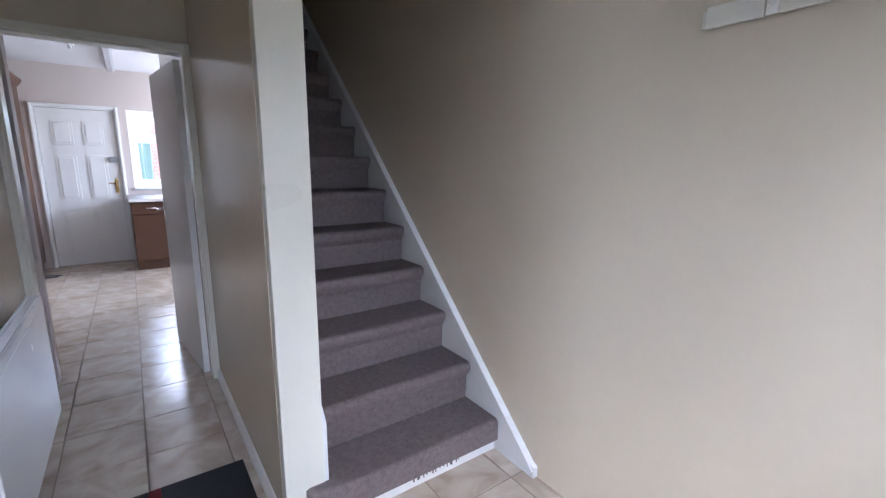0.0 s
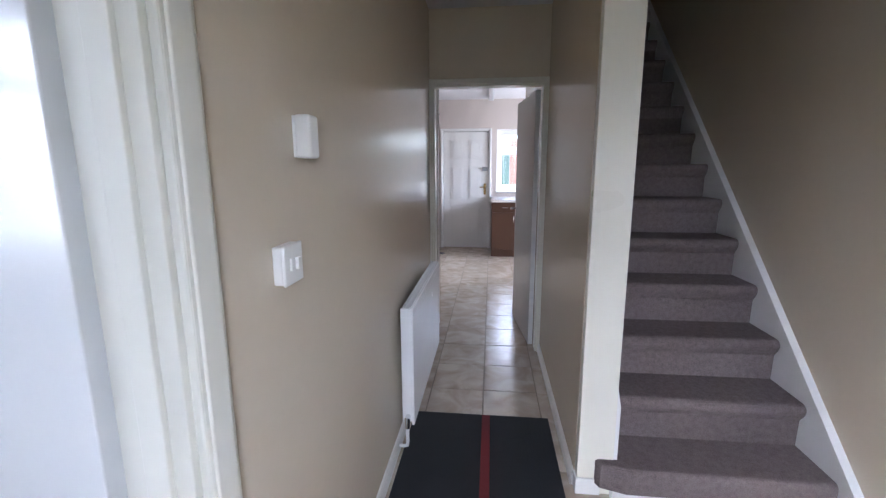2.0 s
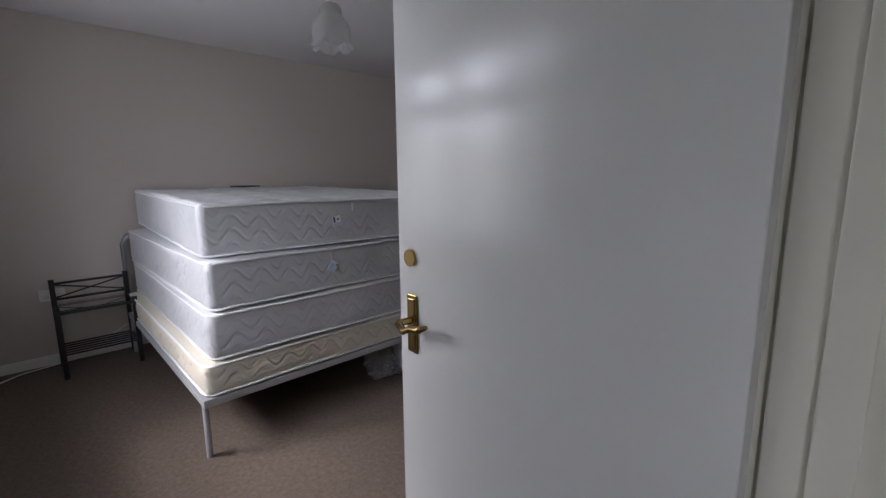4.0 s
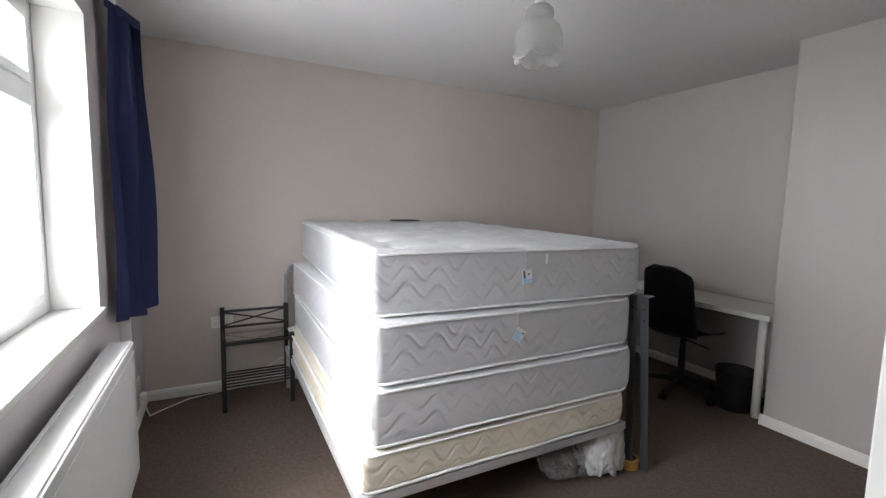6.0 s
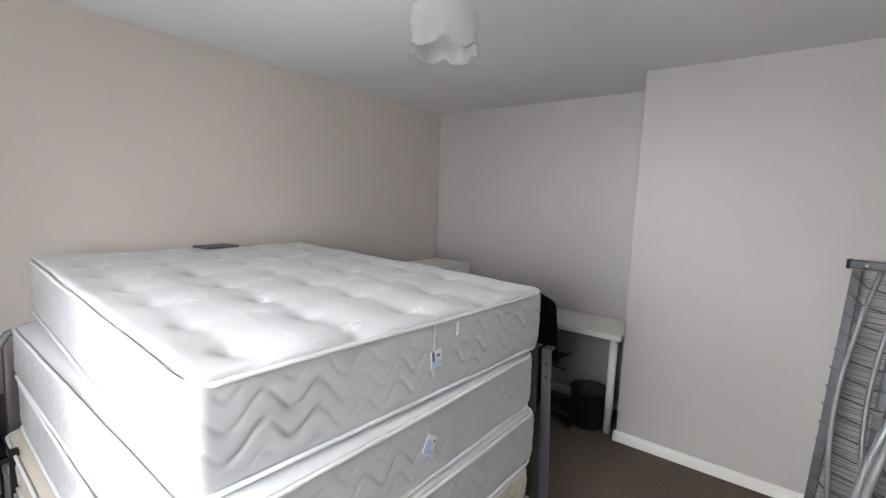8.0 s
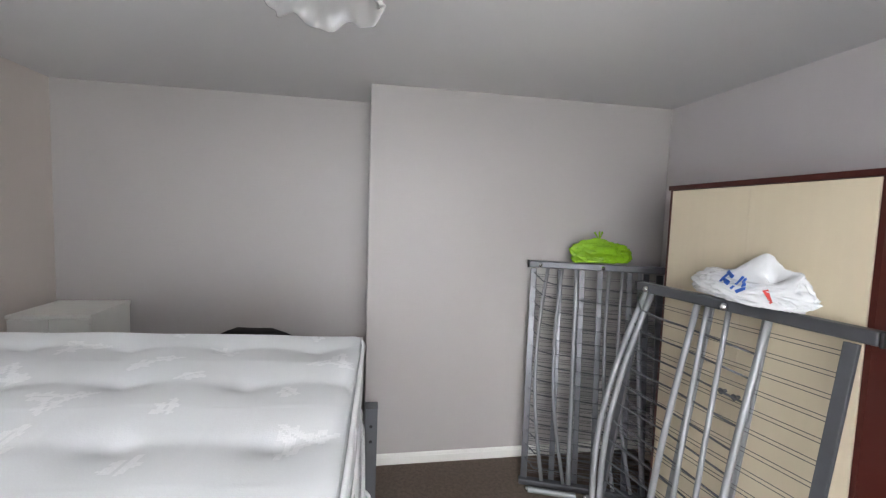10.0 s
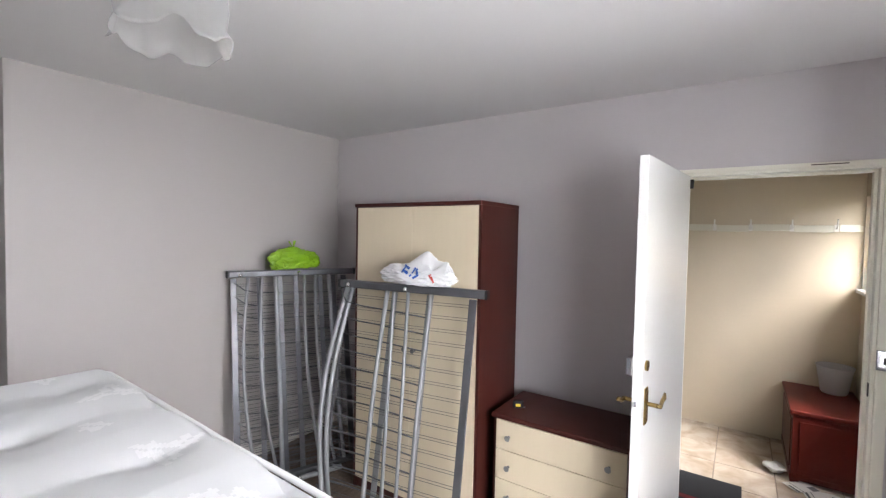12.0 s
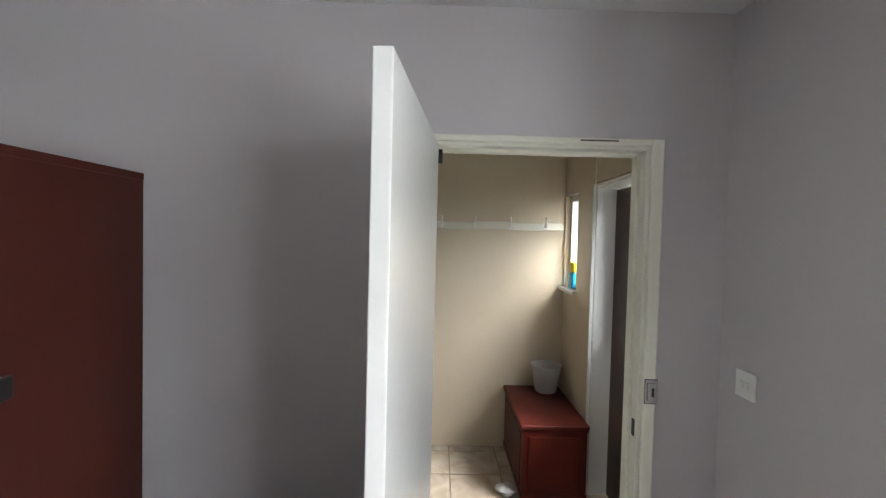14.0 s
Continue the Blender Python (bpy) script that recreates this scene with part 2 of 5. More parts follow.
# ---- building helpers ----
def part(name, bm, material, parent=None, label="", smooth=False):
    me = bpy.data.meshes.new(name)
    bmesh.ops.recalc_face_normals(bm, faces=bm.faces)
    bm.to_mesh(me)
    bm.free()
    me.materials.append(M[material])
    if smooth:
        me.shade_smooth()
    ob = new(name, me)
    if parent:
        ob.parent = parent
    if label:
        ob["label"] = label
    return ob


def thing(name, at, label, category, group="", turn=0):
    ob = new(name)
    ob.empty_display_size = 0.1
    ob.matrix_world = pose(*at, 0, 0, turn)
    return tagged(ob, label, category, group)


def add_box(bm, a, b, bevel=0.0, seg=2, m=None):
    made = bmesh.ops.create_cube(bm, size=1)["verts"]
    for v in made:
        v.co = Vector([(a[i] + b[i]) / 2 + v.co[i] * (b[i] - a[i]) for i in range(3)])
    if bevel:
        edges = list({e for v in made for e in v.link_edges})
        out = bmesh.ops.bevel(bm, geom=edges, offset=bevel, segments=seg, affect="EDGES", profile=0.5)
        made = list({v for f in out["faces"] for v in f.verts} | {v for v in made if v.is_valid})
    if m is not None:
        for v in made:
            v.co = m @ v.co
    return made


def box(*args, bevel=0.0, seg=2, m=None):
    bm = bmesh.new()
    for a, b in zip(args[::2], args[1::2]):
        add_box(bm, a, b, bevel, seg, m)
    return bm


def add_tube(bm, pts, r, n=8, flat=1.0, closed=False, cap=True):
    """A round or flattened bar along a line of points."""
    pts = [Vector(p) for p in pts]
    rings, side = [], None
    for i, p in enumerate(pts):
        a = pts[i - 1] if (i or closed) else p
        b = pts[(i + 1) % len(pts)] if (i + 1 < len(pts) or closed) else p
        d = (b - a).normalized()
        if side is None:
            side = d.orthogonal().normalized() if abs(d.z) < 0.99 else Vector((1, 0, 0))
        side = (side - d * side.dot(d)).normalized()
        up = d.cross(side)
        rr = r[i] if isinstance(r, (list, tuple)) else r
        rings.append([bm.verts.new(p + rr * (math.cos(2 * math.pi * k / n) * side + flat * math.sin(2 * math.pi * k / n) * up)) for k in range(n)])
    for i in range(len(rings) - (0 if closed else 1)):
        a, b = rings[i], rings[(i + 1) % len(rings)]
        for k in range(n):
            bm.faces.new((a[k], a[(k + 1) % n], b[(k + 1) % n], b[k]))
    if cap and not closed:
        bm.faces.new(rings[0]), bm.faces.new(rings[-1])
    return bm


def tube(pts, r, n=8, flat=1.0, closed=False):
    return add_tube(bmesh.new(), pts, r, n, flat, closed)


def lathe(profile, n=24, wob=None, z0=0.0):
    """A turned shape from (radius, height) pairs."""
    bm = bmesh.new()
    rings = []
    for i, (r, z) in enumerate(profile):
        ring = []
        for k in range(n):
            a = 2 * math.pi * k / n
            rr, zz = wob(i, a, r, z) if wob else (r, z)
            ring.append(bm.verts.new((rr * math.cos(a), rr * math.sin(a), z0 + zz)))
        rings.append(ring)
    for a, b in zip(rings, rings[1:]):
        for k in range(n):
            bm.faces.new((a[k], a[(k + 1) % n], b[(k + 1) % n], b[k]))
    return bm


def extrude(outline, axis, a, b):
    """A prism: an outline in the two other axes, from a to b along the axis."""
    bm = bmesh.new()
    put = (lambda u, v, w: (w, u, v)) if axis == "x" else (lambda u, v, w: (u, w, v)) if axis == "y" else (lambda u, v, w: (u, v, w))
    rows = [[bm.verts.new(put(u, v, w)) for u, v in outline] for w in (a, b)]
    n = len(outline)
    for k in range(n):
        bm.faces.new((rows[0][k], rows[0][(k + 1) % n], rows[1][(k + 1) % n], rows[1][k]))
    bm.faces.new(rows[0]), bm.faces.new(rows[1])
    return bm


def structure(name, bm, material, label, category):
    return tagged(part(name, bm, material), label, category, kind="structure")


# ---- the large structure ----
structure("floor_bedroom", box((XW - 0.1, YF - 0.3, -0.1), (XH - 0.03, YR + 0.1, 0.0)), "carpet", "brown twist-pile carpet over the bedroom floor", "floor")
hall_floor = structure("floor_hall", box((XH - 0.03, YF - 0.3, -0.1), (XS + 0.1, YK0, -0.006), (XK0 - 0.1, YK0, -0.1), (XK1 + 0.1, YK1 + 0.1, -0.006)), "grout", "beige ceramic floor tiles with brown grout", "floor")
structure("wall_west", box((XW - 0.12, YF - 0.3, -0.05), (XW, YR + 0.1, H + 0.05)), "feature", "beige pink painted feature wall of the bedroom", "wall")
# alcove and chimney breast: shade is put into their darker paint colour
structure("wall_north", box((XW, YR, -0.05), (XBR, YR + 0.12, H + 0.05)), "wall_shaded", "pale painted alcove wall behind the desk", "wall")
structure("wall_breast", box((XBR, YB, -0.05), (XE, YR + 0.12, H + 0.05), bevel=0.004), "wall_shaded", "pale painted chimney breast with rounded plaster corner", "wall")
x0, x1, z0, z1 = BW
yo = YF - 0.27
structure("wall_front", box((XW, yo, -0.05), (x0, YF, H + 0.05), (x1, yo, -0.05), (XE, YF, H + 0.05), (x0, yo, -0.05), (x1, YF, z0), (x0, yo, z1), (x1, YF, H + 0.05)), "wall", "pale painted front wall round the bedroom window", "wall")
xm = (XE + XH) / 2
for nm, xa, xb, mt, lb in (("wall_east", XE, xm, "wall", "lilac white painted bedroom wall beside the door"), ("wall_hall_west", xm, XH, "hall", "magnolia satin painted hall wall with a radiator")):
    structure(nm, box((xa, YF - 0.27 if xa > XE else YF - 0.27, -0.05), (xb, DY0 - 0.03, H + 0.05), (xa, DY1 + 0.03, -0.05), (xb, YR + 0.12 if xa == XE else YK0 + 0.1, H + 0.05), (xa, DY0 - 0.03, DH + 0.03), (xb, DY1 + 0.03, H + 0.05)), mt, lb, "wall")
fx0, fx1, fz = FD
wx0, wx1, wz0, wz1 = HW
structure("wall_hall_front", box((XH, yo, -0.05), (fx0, YF, H), (fx0, yo, fz), (fx1, YF, H), (fx1, yo, -0.05), (wx0, YF, H), (wx0, yo, -0.05), (wx1, YF, wz0), (wx0, yo, wz1), (wx1, YF, H), (wx1, yo, -0.05), (XS, YF, H)), "hall", "magnolia painted wall round the front door", "wall")
structure("wall_hall_east", box((XS, YF - 0.27, -0.05), (XS + 0.12, 5.2, 5.0)), "hall", "magnolia painted wall running up beside the stairs", "wall")
structure("wall_stair", box((XC, 1.532, -0.05), (0.655, 5.2, 5.0)), "hall", "magnolia painted wall between corridor and stairs", "wall")
kx0, kx1, kh = KD
structure("wall_kitchen_door", box((XH, YK0, -0.05), (kx0 - 0.03, YK0 + 0.1, H), (kx1 + 0.03, YK0, -0.05), (XC, YK0 + 0.1, H), (kx0 - 0.03, YK0, kh + 0.03), (kx1 + 0.03, YK0 + 0.1, H)), "hall", "magnolia painted wall over the kitchen doorway", "wall")
bx0, bx1, bh = BD
qx0, qx1, qz0, qz1 = KW
yk = YK1 + 0.25
structure("wall_kitchen_back", box((XK0, YK1, -0.05), (bx0, yk, 2.5), (bx0, YK1, bh), (bx1, yk, 2.5), (bx1, YK1, -0.05), (qx0, yk, 2.5), (qx0, YK1, -0.05), (qx1, yk, qz0), (qx0, YK1, qz1), (qx1, yk, 2.5), (qx1, YK1, -0.05), (XK1, yk, 2.5)), "feature", "beige painted kitchen wall with door and window", "wall")
structure("wall_kitchen_west", box((XK0 - 0.12, YK0, -0.05), (XK0, yk, 2.5), (XK0, YK0 + 0.46, -0.05), (XH, YK0 + 0.56, 2.5)), "feature", "beige painted kitchen side wall", "wall")
# the opening in the east side is assumed, to admit the fill lamp
structure("wall_kitchen_east", box((XK1, YK0, -0.05), (XK1 + 0.12, 5.5, 2.5), (XK1, 6.9, -0.05), (XK1 + 0.12, yk, 2.5), (XK1, 5.5, -0.05), (XK1 + 0.12, 6.9, 1.05), (XK1, 5.5, 2.15), (XK1 + 0.12, 6.9, 2.5), (0.655, 5.2, -0.05), (XK1, 5.3, 2.5)), "feature", "beige painted kitchen side wall with an unseen, assumed window opening", "wall")
structure("wall_stair_under", box((0.655, 3.9, -0.05), (XS, 4.0, 2.2)), "hall", "plain wall under the stairs", "wall")
structure("wall_landing", box((0.655, 5.1, 2.4), (XS, 5.2, 5.0)), "hall", "plain wall at the head of the stairs", "wall")
structure("ceiling_bedroom", box((XW - 0.12, YF - 0.27, H), (xm, YR + 0.12, H + 0.12)), "ceil", "white painted bedroom ceiling", "ceiling")
structure("ceiling_hall", box((xm, YF - 0.27, H), (XC, YK0 + 0.1, H + 0.12), (XC, YF - 0.27, H), (XS, 1.62, H + 0.12)), "ceil", "white painted hall ceiling", "ceiling")
structure("ceiling_kitchen", box((XK0 - 0.12, YK0 + 0.1, 2.5), (XC, yk, 2.62), (XC, 5.2, 2.5), (XK1 + 0.12, yk, 2.62)), "ceil", "white painted kitchen ceiling", "ceiling")
structure("ceiling_landing", box((XC, 1.5, 5.0), (XS + 0.12, 5.2, 5.1), (0.655, 1.5, H), (XS, 1.62, 5.0)), "ceil", "white painted ceiling over the stairs", "ceiling")
structure("ground", box((-60, -90, -0.35), (60, 90, -0.15)), "grass", "grass and garden ground outside", "ground")

# skirting boards
SK = [(0, 0), (0.015, 0), (0.015, 0.050), (0.012, 0.054), (0.011, 0.062), (0.006, 0.069), (0, 0.071)]


def skirting(ax, at, sgn, a, b, material="skirt", label="white painted skirting board"):
    """ax: the axis it runs along; at: the wall's face; sgn: the side on which the room lies."""
    bm = extrude([(at + sgn * u, z) for u, z in SK], "y" if ax == "y" else "x", a, b)
    return structure("baseboard", bm, material, label, "skirting board")


skirting("y", XW, 1, YF, YR)
skirting("x", YR, -1, XW + 0.016, XBR)
skirting("y", XBR, -1, YB - 0.016, YR - 0.016)
skirting("x", YB, -1, XBR - 0.016, XE - 0.016)
skirting("y", XE, -1, DY1 + 0.06, YB)
skirting("x", YF, 1, XW + 0.016, XE)
skirting("y", XH, 1, DY1 + 0.06, YK0)
skirting("y", XC, -1, 1.536, YK0)

# ---- doors, windows and frames ----
def door_lining(name, axis, span, head, face_a, face_b, material, label, w=0.055, deep=0.03, wide=0.0, low=0.0):
    """A lining in the opening with an architrave on both wall faces. axis: the one that the opening spans."""
    a, b = span
    ob = tagged(new(name), label, "door frame", kind="structure")
    sw = (lambda p: p) if axis == "x" else (lambda p: (p[1], p[0], p[2]))
    bx = lambda p, q, bv=0.0: box(tuple(map(min, sw(p), sw(q))), tuple(map(max, sw(p), sw(q))), bevel=bv)
    lo, hi = min(face_a, face_b) - 0.001, max(face_a, face_b) + 0.001
    part("jamb", bx((a - deep, lo, 0), (a, hi, head), 0.002), material, ob)
    part("jamb", bx((b, lo, 0), (b + deep, hi, head), 0.002), material, ob)
    part("head", bx((a - deep, lo, head), (b + deep, hi, head + deep), 0.002), material, ob)
    for f, s in ((lo, -1), (hi, 1)):
        v = w + (wide if s > 0 else 0)
        vt = v - (low if s < 0 else 0)
        for p, q in (((a - v, f), (a - 0.012, f + s * 0.018)), ((b + 0.012, f), (b + v, f + s * 0.018))):
            ar = part("architrave", bx((p[0], p[1], 0), (q[0], q[1], head + vt), 0.005), material, ob)
            if not (low and s < 0):
                part("bead", bx((p[0] + 0.012, f + s * 0.016, 0), (q[0] - 0.014, f + s * 0.023, head + vt - 0.012), 0.003), material, ar)
        part("architrave", bx((a - 0.012, f, head + 0.012), (b + 0.012, f + s * 0.018, head + vt), 0.005), material, ob)
    return ob


bf = door_lining("door_frame_bedroom", "y", (DY0, DY1), DH, XE, XH, "cream_gloss", "cream gloss painted door frame of the bedroom", wide=0.035, low=0.02)
part("door_stop", box((XE + 0.045, DY0, 0), (XE + 0.085, DY0 + 0.013, DH), (XE + 0.045, DY1 - 0.013, 0), (XE + 0.085, DY1, DH), (XE + 0.045, DY0, DH - 0.013), (XE + 0.085, DY1, DH), bevel=0.002), "cream_gloss", bf)
part("head_bracket", box((XE + 0.002, DY1 - 0.034, DH - 0.062), (XE + 0.012, DY1 - 0.014, DH - 0.014), (XE + 0.002, DY1 - 0.034, DH - 0.03), (XE + 0.034, DY1 - 0.014, DH - 0.014), bevel=0.002), "blackmetal", bf, "small dark metal bracket")
part("keep_surround", box((XE - 0.0265, -0.482, 1.117), (XE - 0.0235, -0.437, 1.203), bevel=0.001), "gunmetal", bf, "dark worn plate of the keep")
part("strike_plate", box((XE - 0.036, -0.474, 1.13), (XE - 0.0265, -0.446, 1.19), (XE - 0.029, -0.480, 1.12), (XE - 0.0265, -0.439, 1.20), bevel=0.001), "chrome", bf, "worn chrome keep of the night latch")
part("keep_recess", box((XE - 0.0366, -0.466, 1.145), (XE - 0.036, -0.458, 1.175)), "blackmetal", bf, "dark mouth of the keep")
part("latch_hole", box((XE + 0.012, DY0, 0.985), (XE + 0.032, DY0 + 0.003, 1.045), bevel=0.001), "blackmetal", bf, "dark latch hole")
part("splintered_paint", box((XE - 0.0205, -0.32, 2.012), (XE - 0.017, -0.19, 2.0165)), "brownwood", bf, "dark chip in the paint of the head")

# bedroom door, standing open into the room
hx, hy = -0.400, 0.290
ang = math.degrees(math.atan2(0.075, -0.775))
bd = tagged(new("door_bedroom"), "white gloss flush door standing open into the bedroom", "door", kind="structure")
bd.matrix_world = pose(hx, hy, 0, 0, 0, ang)
DW, DT = 0.765, 0.036
part("leaf", box((0, -DT, 0.008), (DW, 0, 1.99), bevel=0.003), "gloss", bd)


def lever(side, parent, x, z):
    """Backplate, neck and scrolled lever on one face of a door. side: -1 or 1."""
    y = -DT if side < 0 else 0.0
    pl = part("backplate", box((x - 0.021, min(y, y + side * 0.006), z - 0.085), (x + 0.021, max(y, y + side * 0.006), z + 0.065), (x - 0.014, min(y, y + side * 0.009), z - 0.075), (x + 0.014, max(y, y + side * 0.009), z + 0.055), bevel=0.003), "brass", parent, "aged brass handle plate")
    part("neck", tube([(x, y + side * 0.004, z), (x, y + side * 0.045, z)], 0.009, 12), "brass", pl)
    part("lever", tube([(x, y + side * 0.045, z), (x - 0.03, y + side * 0.05, z - 0.012), (x - 0.06, y + side * 0.05, z + 0.004), (x - 0.09, y + side * 0.05, z + 0.008), (x - 0.115, y + side * 0.046, z + 0.02)] if side > 0 else
                   [(x, y - 0.045, z), (x + 0.03, y - 0.05, z - 0.004), (x + 0.055, y - 0.05, z + 0.012), (x + 0.075, y - 0.05, z + 0.012)], [0.010, 0.008, 0.008, 0.009, 0.005] if side > 0 else [0.010, 0.008, 0.009, 0.005], 10), "brass", pl, "", True)


lever(1, bd, DW - 0.06, 1.0)
lever(-1, bd, DW - 0.06, 1.0)
part("cylinder_rose", tube([(DW - 0.055, 0.0, 1.155), (DW - 0.055, 0.008, 1.155)], 0.021, 20), "brass", bd, "round brass lock cylinder")
part("keyhole_cover", tube([(DW - 0.055, -DT, 1.155), (DW - 0.055, -DT - 0.006, 1.155)], 0.016, 16), "brass", bd)
part("latch_case", box((DW - 0.075, -DT - 0.022, 1.12), (DW + 0.012, -DT, 1.19), bevel=0.004), "chrome", bd, "small metal night latch")
part("edge_plate", box((DW, -DT + 0.006, 0.985), (DW + 0.0015, -0.006, 1.045), bevel=0.0006), "gloss", bd, "painted-over latch plate on the door edge")
part("latch_bolt", box((DW + 0.002, -DT + 0.012, 1.0), (DW + 0.012, -0.014, 1.02), bevel=0.001), "chrome", bd)
for z in (0.25, 1.05, 1.78):
    part("hinge", box((-0.008, -DT - 0.004, z), (0.012, -DT + 0.002, z + 0.09), bevel=0.002), "brass", bd)

# front door with frosted panes, and the small side window
door_lining("door_frame_front", "x", (FD[0] + 0.03, FD[1] - 0.03), FD[2] - 0.03, YF - 0.02, YF - 0.25, "gloss", "white gloss lining of the front door", w=0.02)
door1 = tagged(new("door_front"), "dark brown stained front door with glass panes, closed", "door", kind="structure")
yl, yh = YF - 0.185, YF - 0.14
for a, b in (((0.055, yl, 0.01), (0.15, yh, 2.0)), ((0.65, yl, 0.01), (0.915, yh, 2.0))):
    part("stile", box(a, b, bevel=0.004), "brownwood", door1)
for z0_, z1_ in ((0.01, 0.22), (0.98, 1.1), (1.86, 2.0)):
    part("rail", box((0.15, yl, z0_), (0.65, yh, z1_), bevel=0.004), "brownwood", door1)
lower = part("panel", box((0.15, yl + 0.012, 0.22), (0.65, yh - 0.012, 0.98)), "brownwood", door1, "solid lower panel")
part("panel_field", box((0.20, yh - 0.013, 0.27), (0.60, yh - 0.004, 0.93), bevel=0.006), "brownwood", lower)
p = part("pane", box((0.15, yl + 0.018, 1.1), (0.65, yh - 0.018, 1.86)), "pane", door1, "clear glass pane")
p.visible_shadow = False


def casement(name, x0, x1, z0, z1, y, mull, trans, label, f=0.06, k=0.035):
    """A white plastic window: frame, mullions, top lights and panes. y: its middle."""
    ob = tagged(new(name), label, "window", kind="structure")
    t = 0.03
    part("window_frame", box((x0, y - t, z0), (x0 + f, y + t, z1), (x1 - f, y - t, z0), (x1, y + t, z1), (x0 + f, y - t, z0), (x1 - f, y + t, z0 + f), (x0 + f, y - t, z1 - f), (x1 - f, y + t, z1), bevel=0.004), "upvc", ob)
    xs = [x0 + f, *mull, x1 - f]
    for m_ in mull:
        part("mullion", box((m_ - 0.035, y - t, z0 + f), (m_ + 0.035, y + t, z1 - f), bevel=0.004), "upvc", ob)
    for a, b in zip(xs, xs[1:]):
        a, b = a + (0.035 if a in mull else 0), b - (0.035 if b in mull else 0)
        zs = [z0 + f] + ([trans - 0.03, trans + 0.03] if trans else []) + [z1 - f]
        if trans:
            part("transom", box((a, y - t, trans - 0.03), (b, y + t, trans + 0.03), bevel=0.004), "upvc", ob)
        for c, d in zip(zs[::2], zs[1::2]):
            s = part("sash", box((a, y - 0.02, c), (a + k, y + 0.038, d), (b - k, y - 0.02, c), (b, y + 0.038, d), (a + k, y - 0.02, c), (b - k, y + 0.038, c + k), (a + k, y - 0.02, d - k), (b - k, y + 0.038, d), bevel=0.003), "upvc", ob)
            p = part("pane", box((a + k, y - 0.006, c + k), (b - k, y + 0.006, d - k)), "pane", s)
            p.visible_shadow = False
    return ob


w1 = casement("window_bedroom", BW[0], BW[1], BW[2], BW[3], YF - 0.2, (BW[0] + 0.62, BW[1] - 0.62), 1.82, "white plastic bedroom window, bright with overcast daylight")
part("window_sill", box((BW[0], YF - 0.17, BW[2] - 0.03), (BW[1], YF + 0.025, BW[2] + 0.002), bevel=0.006), "gloss", w1, "white painted window board")
for a, b in (((BW[0] - 0.001, YF - 0.168, BW[2] + 0.003), (BW[0] + 0.012, YF + 0.002, BW[3])), ((BW[1] - 0.012, YF - 0.168, BW[2] + 0.003), (BW[1] + 0.001, YF + 0.002, BW[3])), ((BW[0] + 0.012, YF - 0.168, BW[3] - 0.012), (BW[1] - 0.012, YF + 0.002, BW[3] + 0.001))):
    part("reveal_lining", box(a, b, bevel=0.001), "gloss", w1, "white painted reveal")
part("window_handle", box((-2.80, YF - 0.165, 1.32), (-2.78, YF - 0.145, 1.44), bevel=0.004), "upvc", w1)
w2 = casement("window_hall", HW[0], HW[1], HW[2], HW[3], YF - 0.075, (), 0, "narrow white window beside the front door", 0.028, 0.018)
part("window_sill", box((HW[0] - 0.03, YF - 0.065, HW[2] - 0.025), (HW[1] + 0.015, YF + 0.035, HW[2] + 0.002), bevel=0.005), "gloss", w2, "white painted window board")
w3 = casement("window_kitchen", KW[0], KW[1], KW[2], KW[3], YK1 + 0.12, (0.78,), 1.66, "white plastic kitchen window to the garden")
part("window_sill", box((KW[0], YK1 - 0.03, KW[2] - 0.03), (KW[1], YK1 + 0.09, KW[2] + 0.002), bevel=0.006), "upvc", w3)

# kitchen doorway with its open door, and the panelled back door
door_lining("door_frame_kitchen", "x", (KD[0], KD[1]), KD[2], YK0, YK0 + 0.1, "cream_gloss", "cream gloss painted frame of the kitchen doorway", w=0.03 + 0.02)
kd = tagged(new("door_kitchen"), "white flush door standing open into the kitchen", "door", kind="structure")
kd.matrix_world = pose(0.52, YK0 + 0.11, 0, 0, 0, 97)
part("leaf", box((0, 0, 0.008), (0.72, 0.036, 1.935), bevel=0.003), "gloss", kd)
kp = part("backplate", box((0.645, 0.036, 0.95), (0.68, 0.044, 1.08), bevel=0.003), "chrome", kd, "chrome handle plate")
part("lever", tube([(0.662, 0.044, 1.03), (0.662, 0.085, 1.03), (0.62, 0.09, 1.03), (0.56, 0.088, 1.035)], 0.008, 8), "chrome", kp, "", True)

door_lining("door_frame_back", "x", (BD[0] + 0.035, BD[1] - 0.035), BD[2] - 0.035, YK1, YK1 + 0.2, "gloss", "white painted frame of the back door", w=0.05)
kb = tagged(new("door_back"), "white panelled back door, closed, with brass furniture", "door", kind="structure")
ax0, ax1, ya, yb = BD[0] + 0.038, BD[1] - 0.038, YK1 + 0.02, YK1 + 0.064
wd = ax1 - ax0
part("leaf", box((ax0, ya, 0.01), (ax1, yb, BD[2] - 0.04), bevel=0.003), "gloss", kb)
part("rebate", box((ax0 - 0.03, yb + 0.002, 0.0), (ax0 + 0.02, yb + 0.03, BD[2] - 0.01), (ax1 - 0.02, yb + 0.002, 0.0), (ax1 + 0.03, yb + 0.03, BD[2] - 0.01), (ax0 + 0.02, yb + 0.002, BD[2] - 0.06), (ax1 - 0.02, yb + 0.03, BD[2] - 0.01), (ax0 + 0.02, yb + 0.002, -0.004), (ax1 - 0.02, yb + 0.03, 0.03)), "gloss", kb)
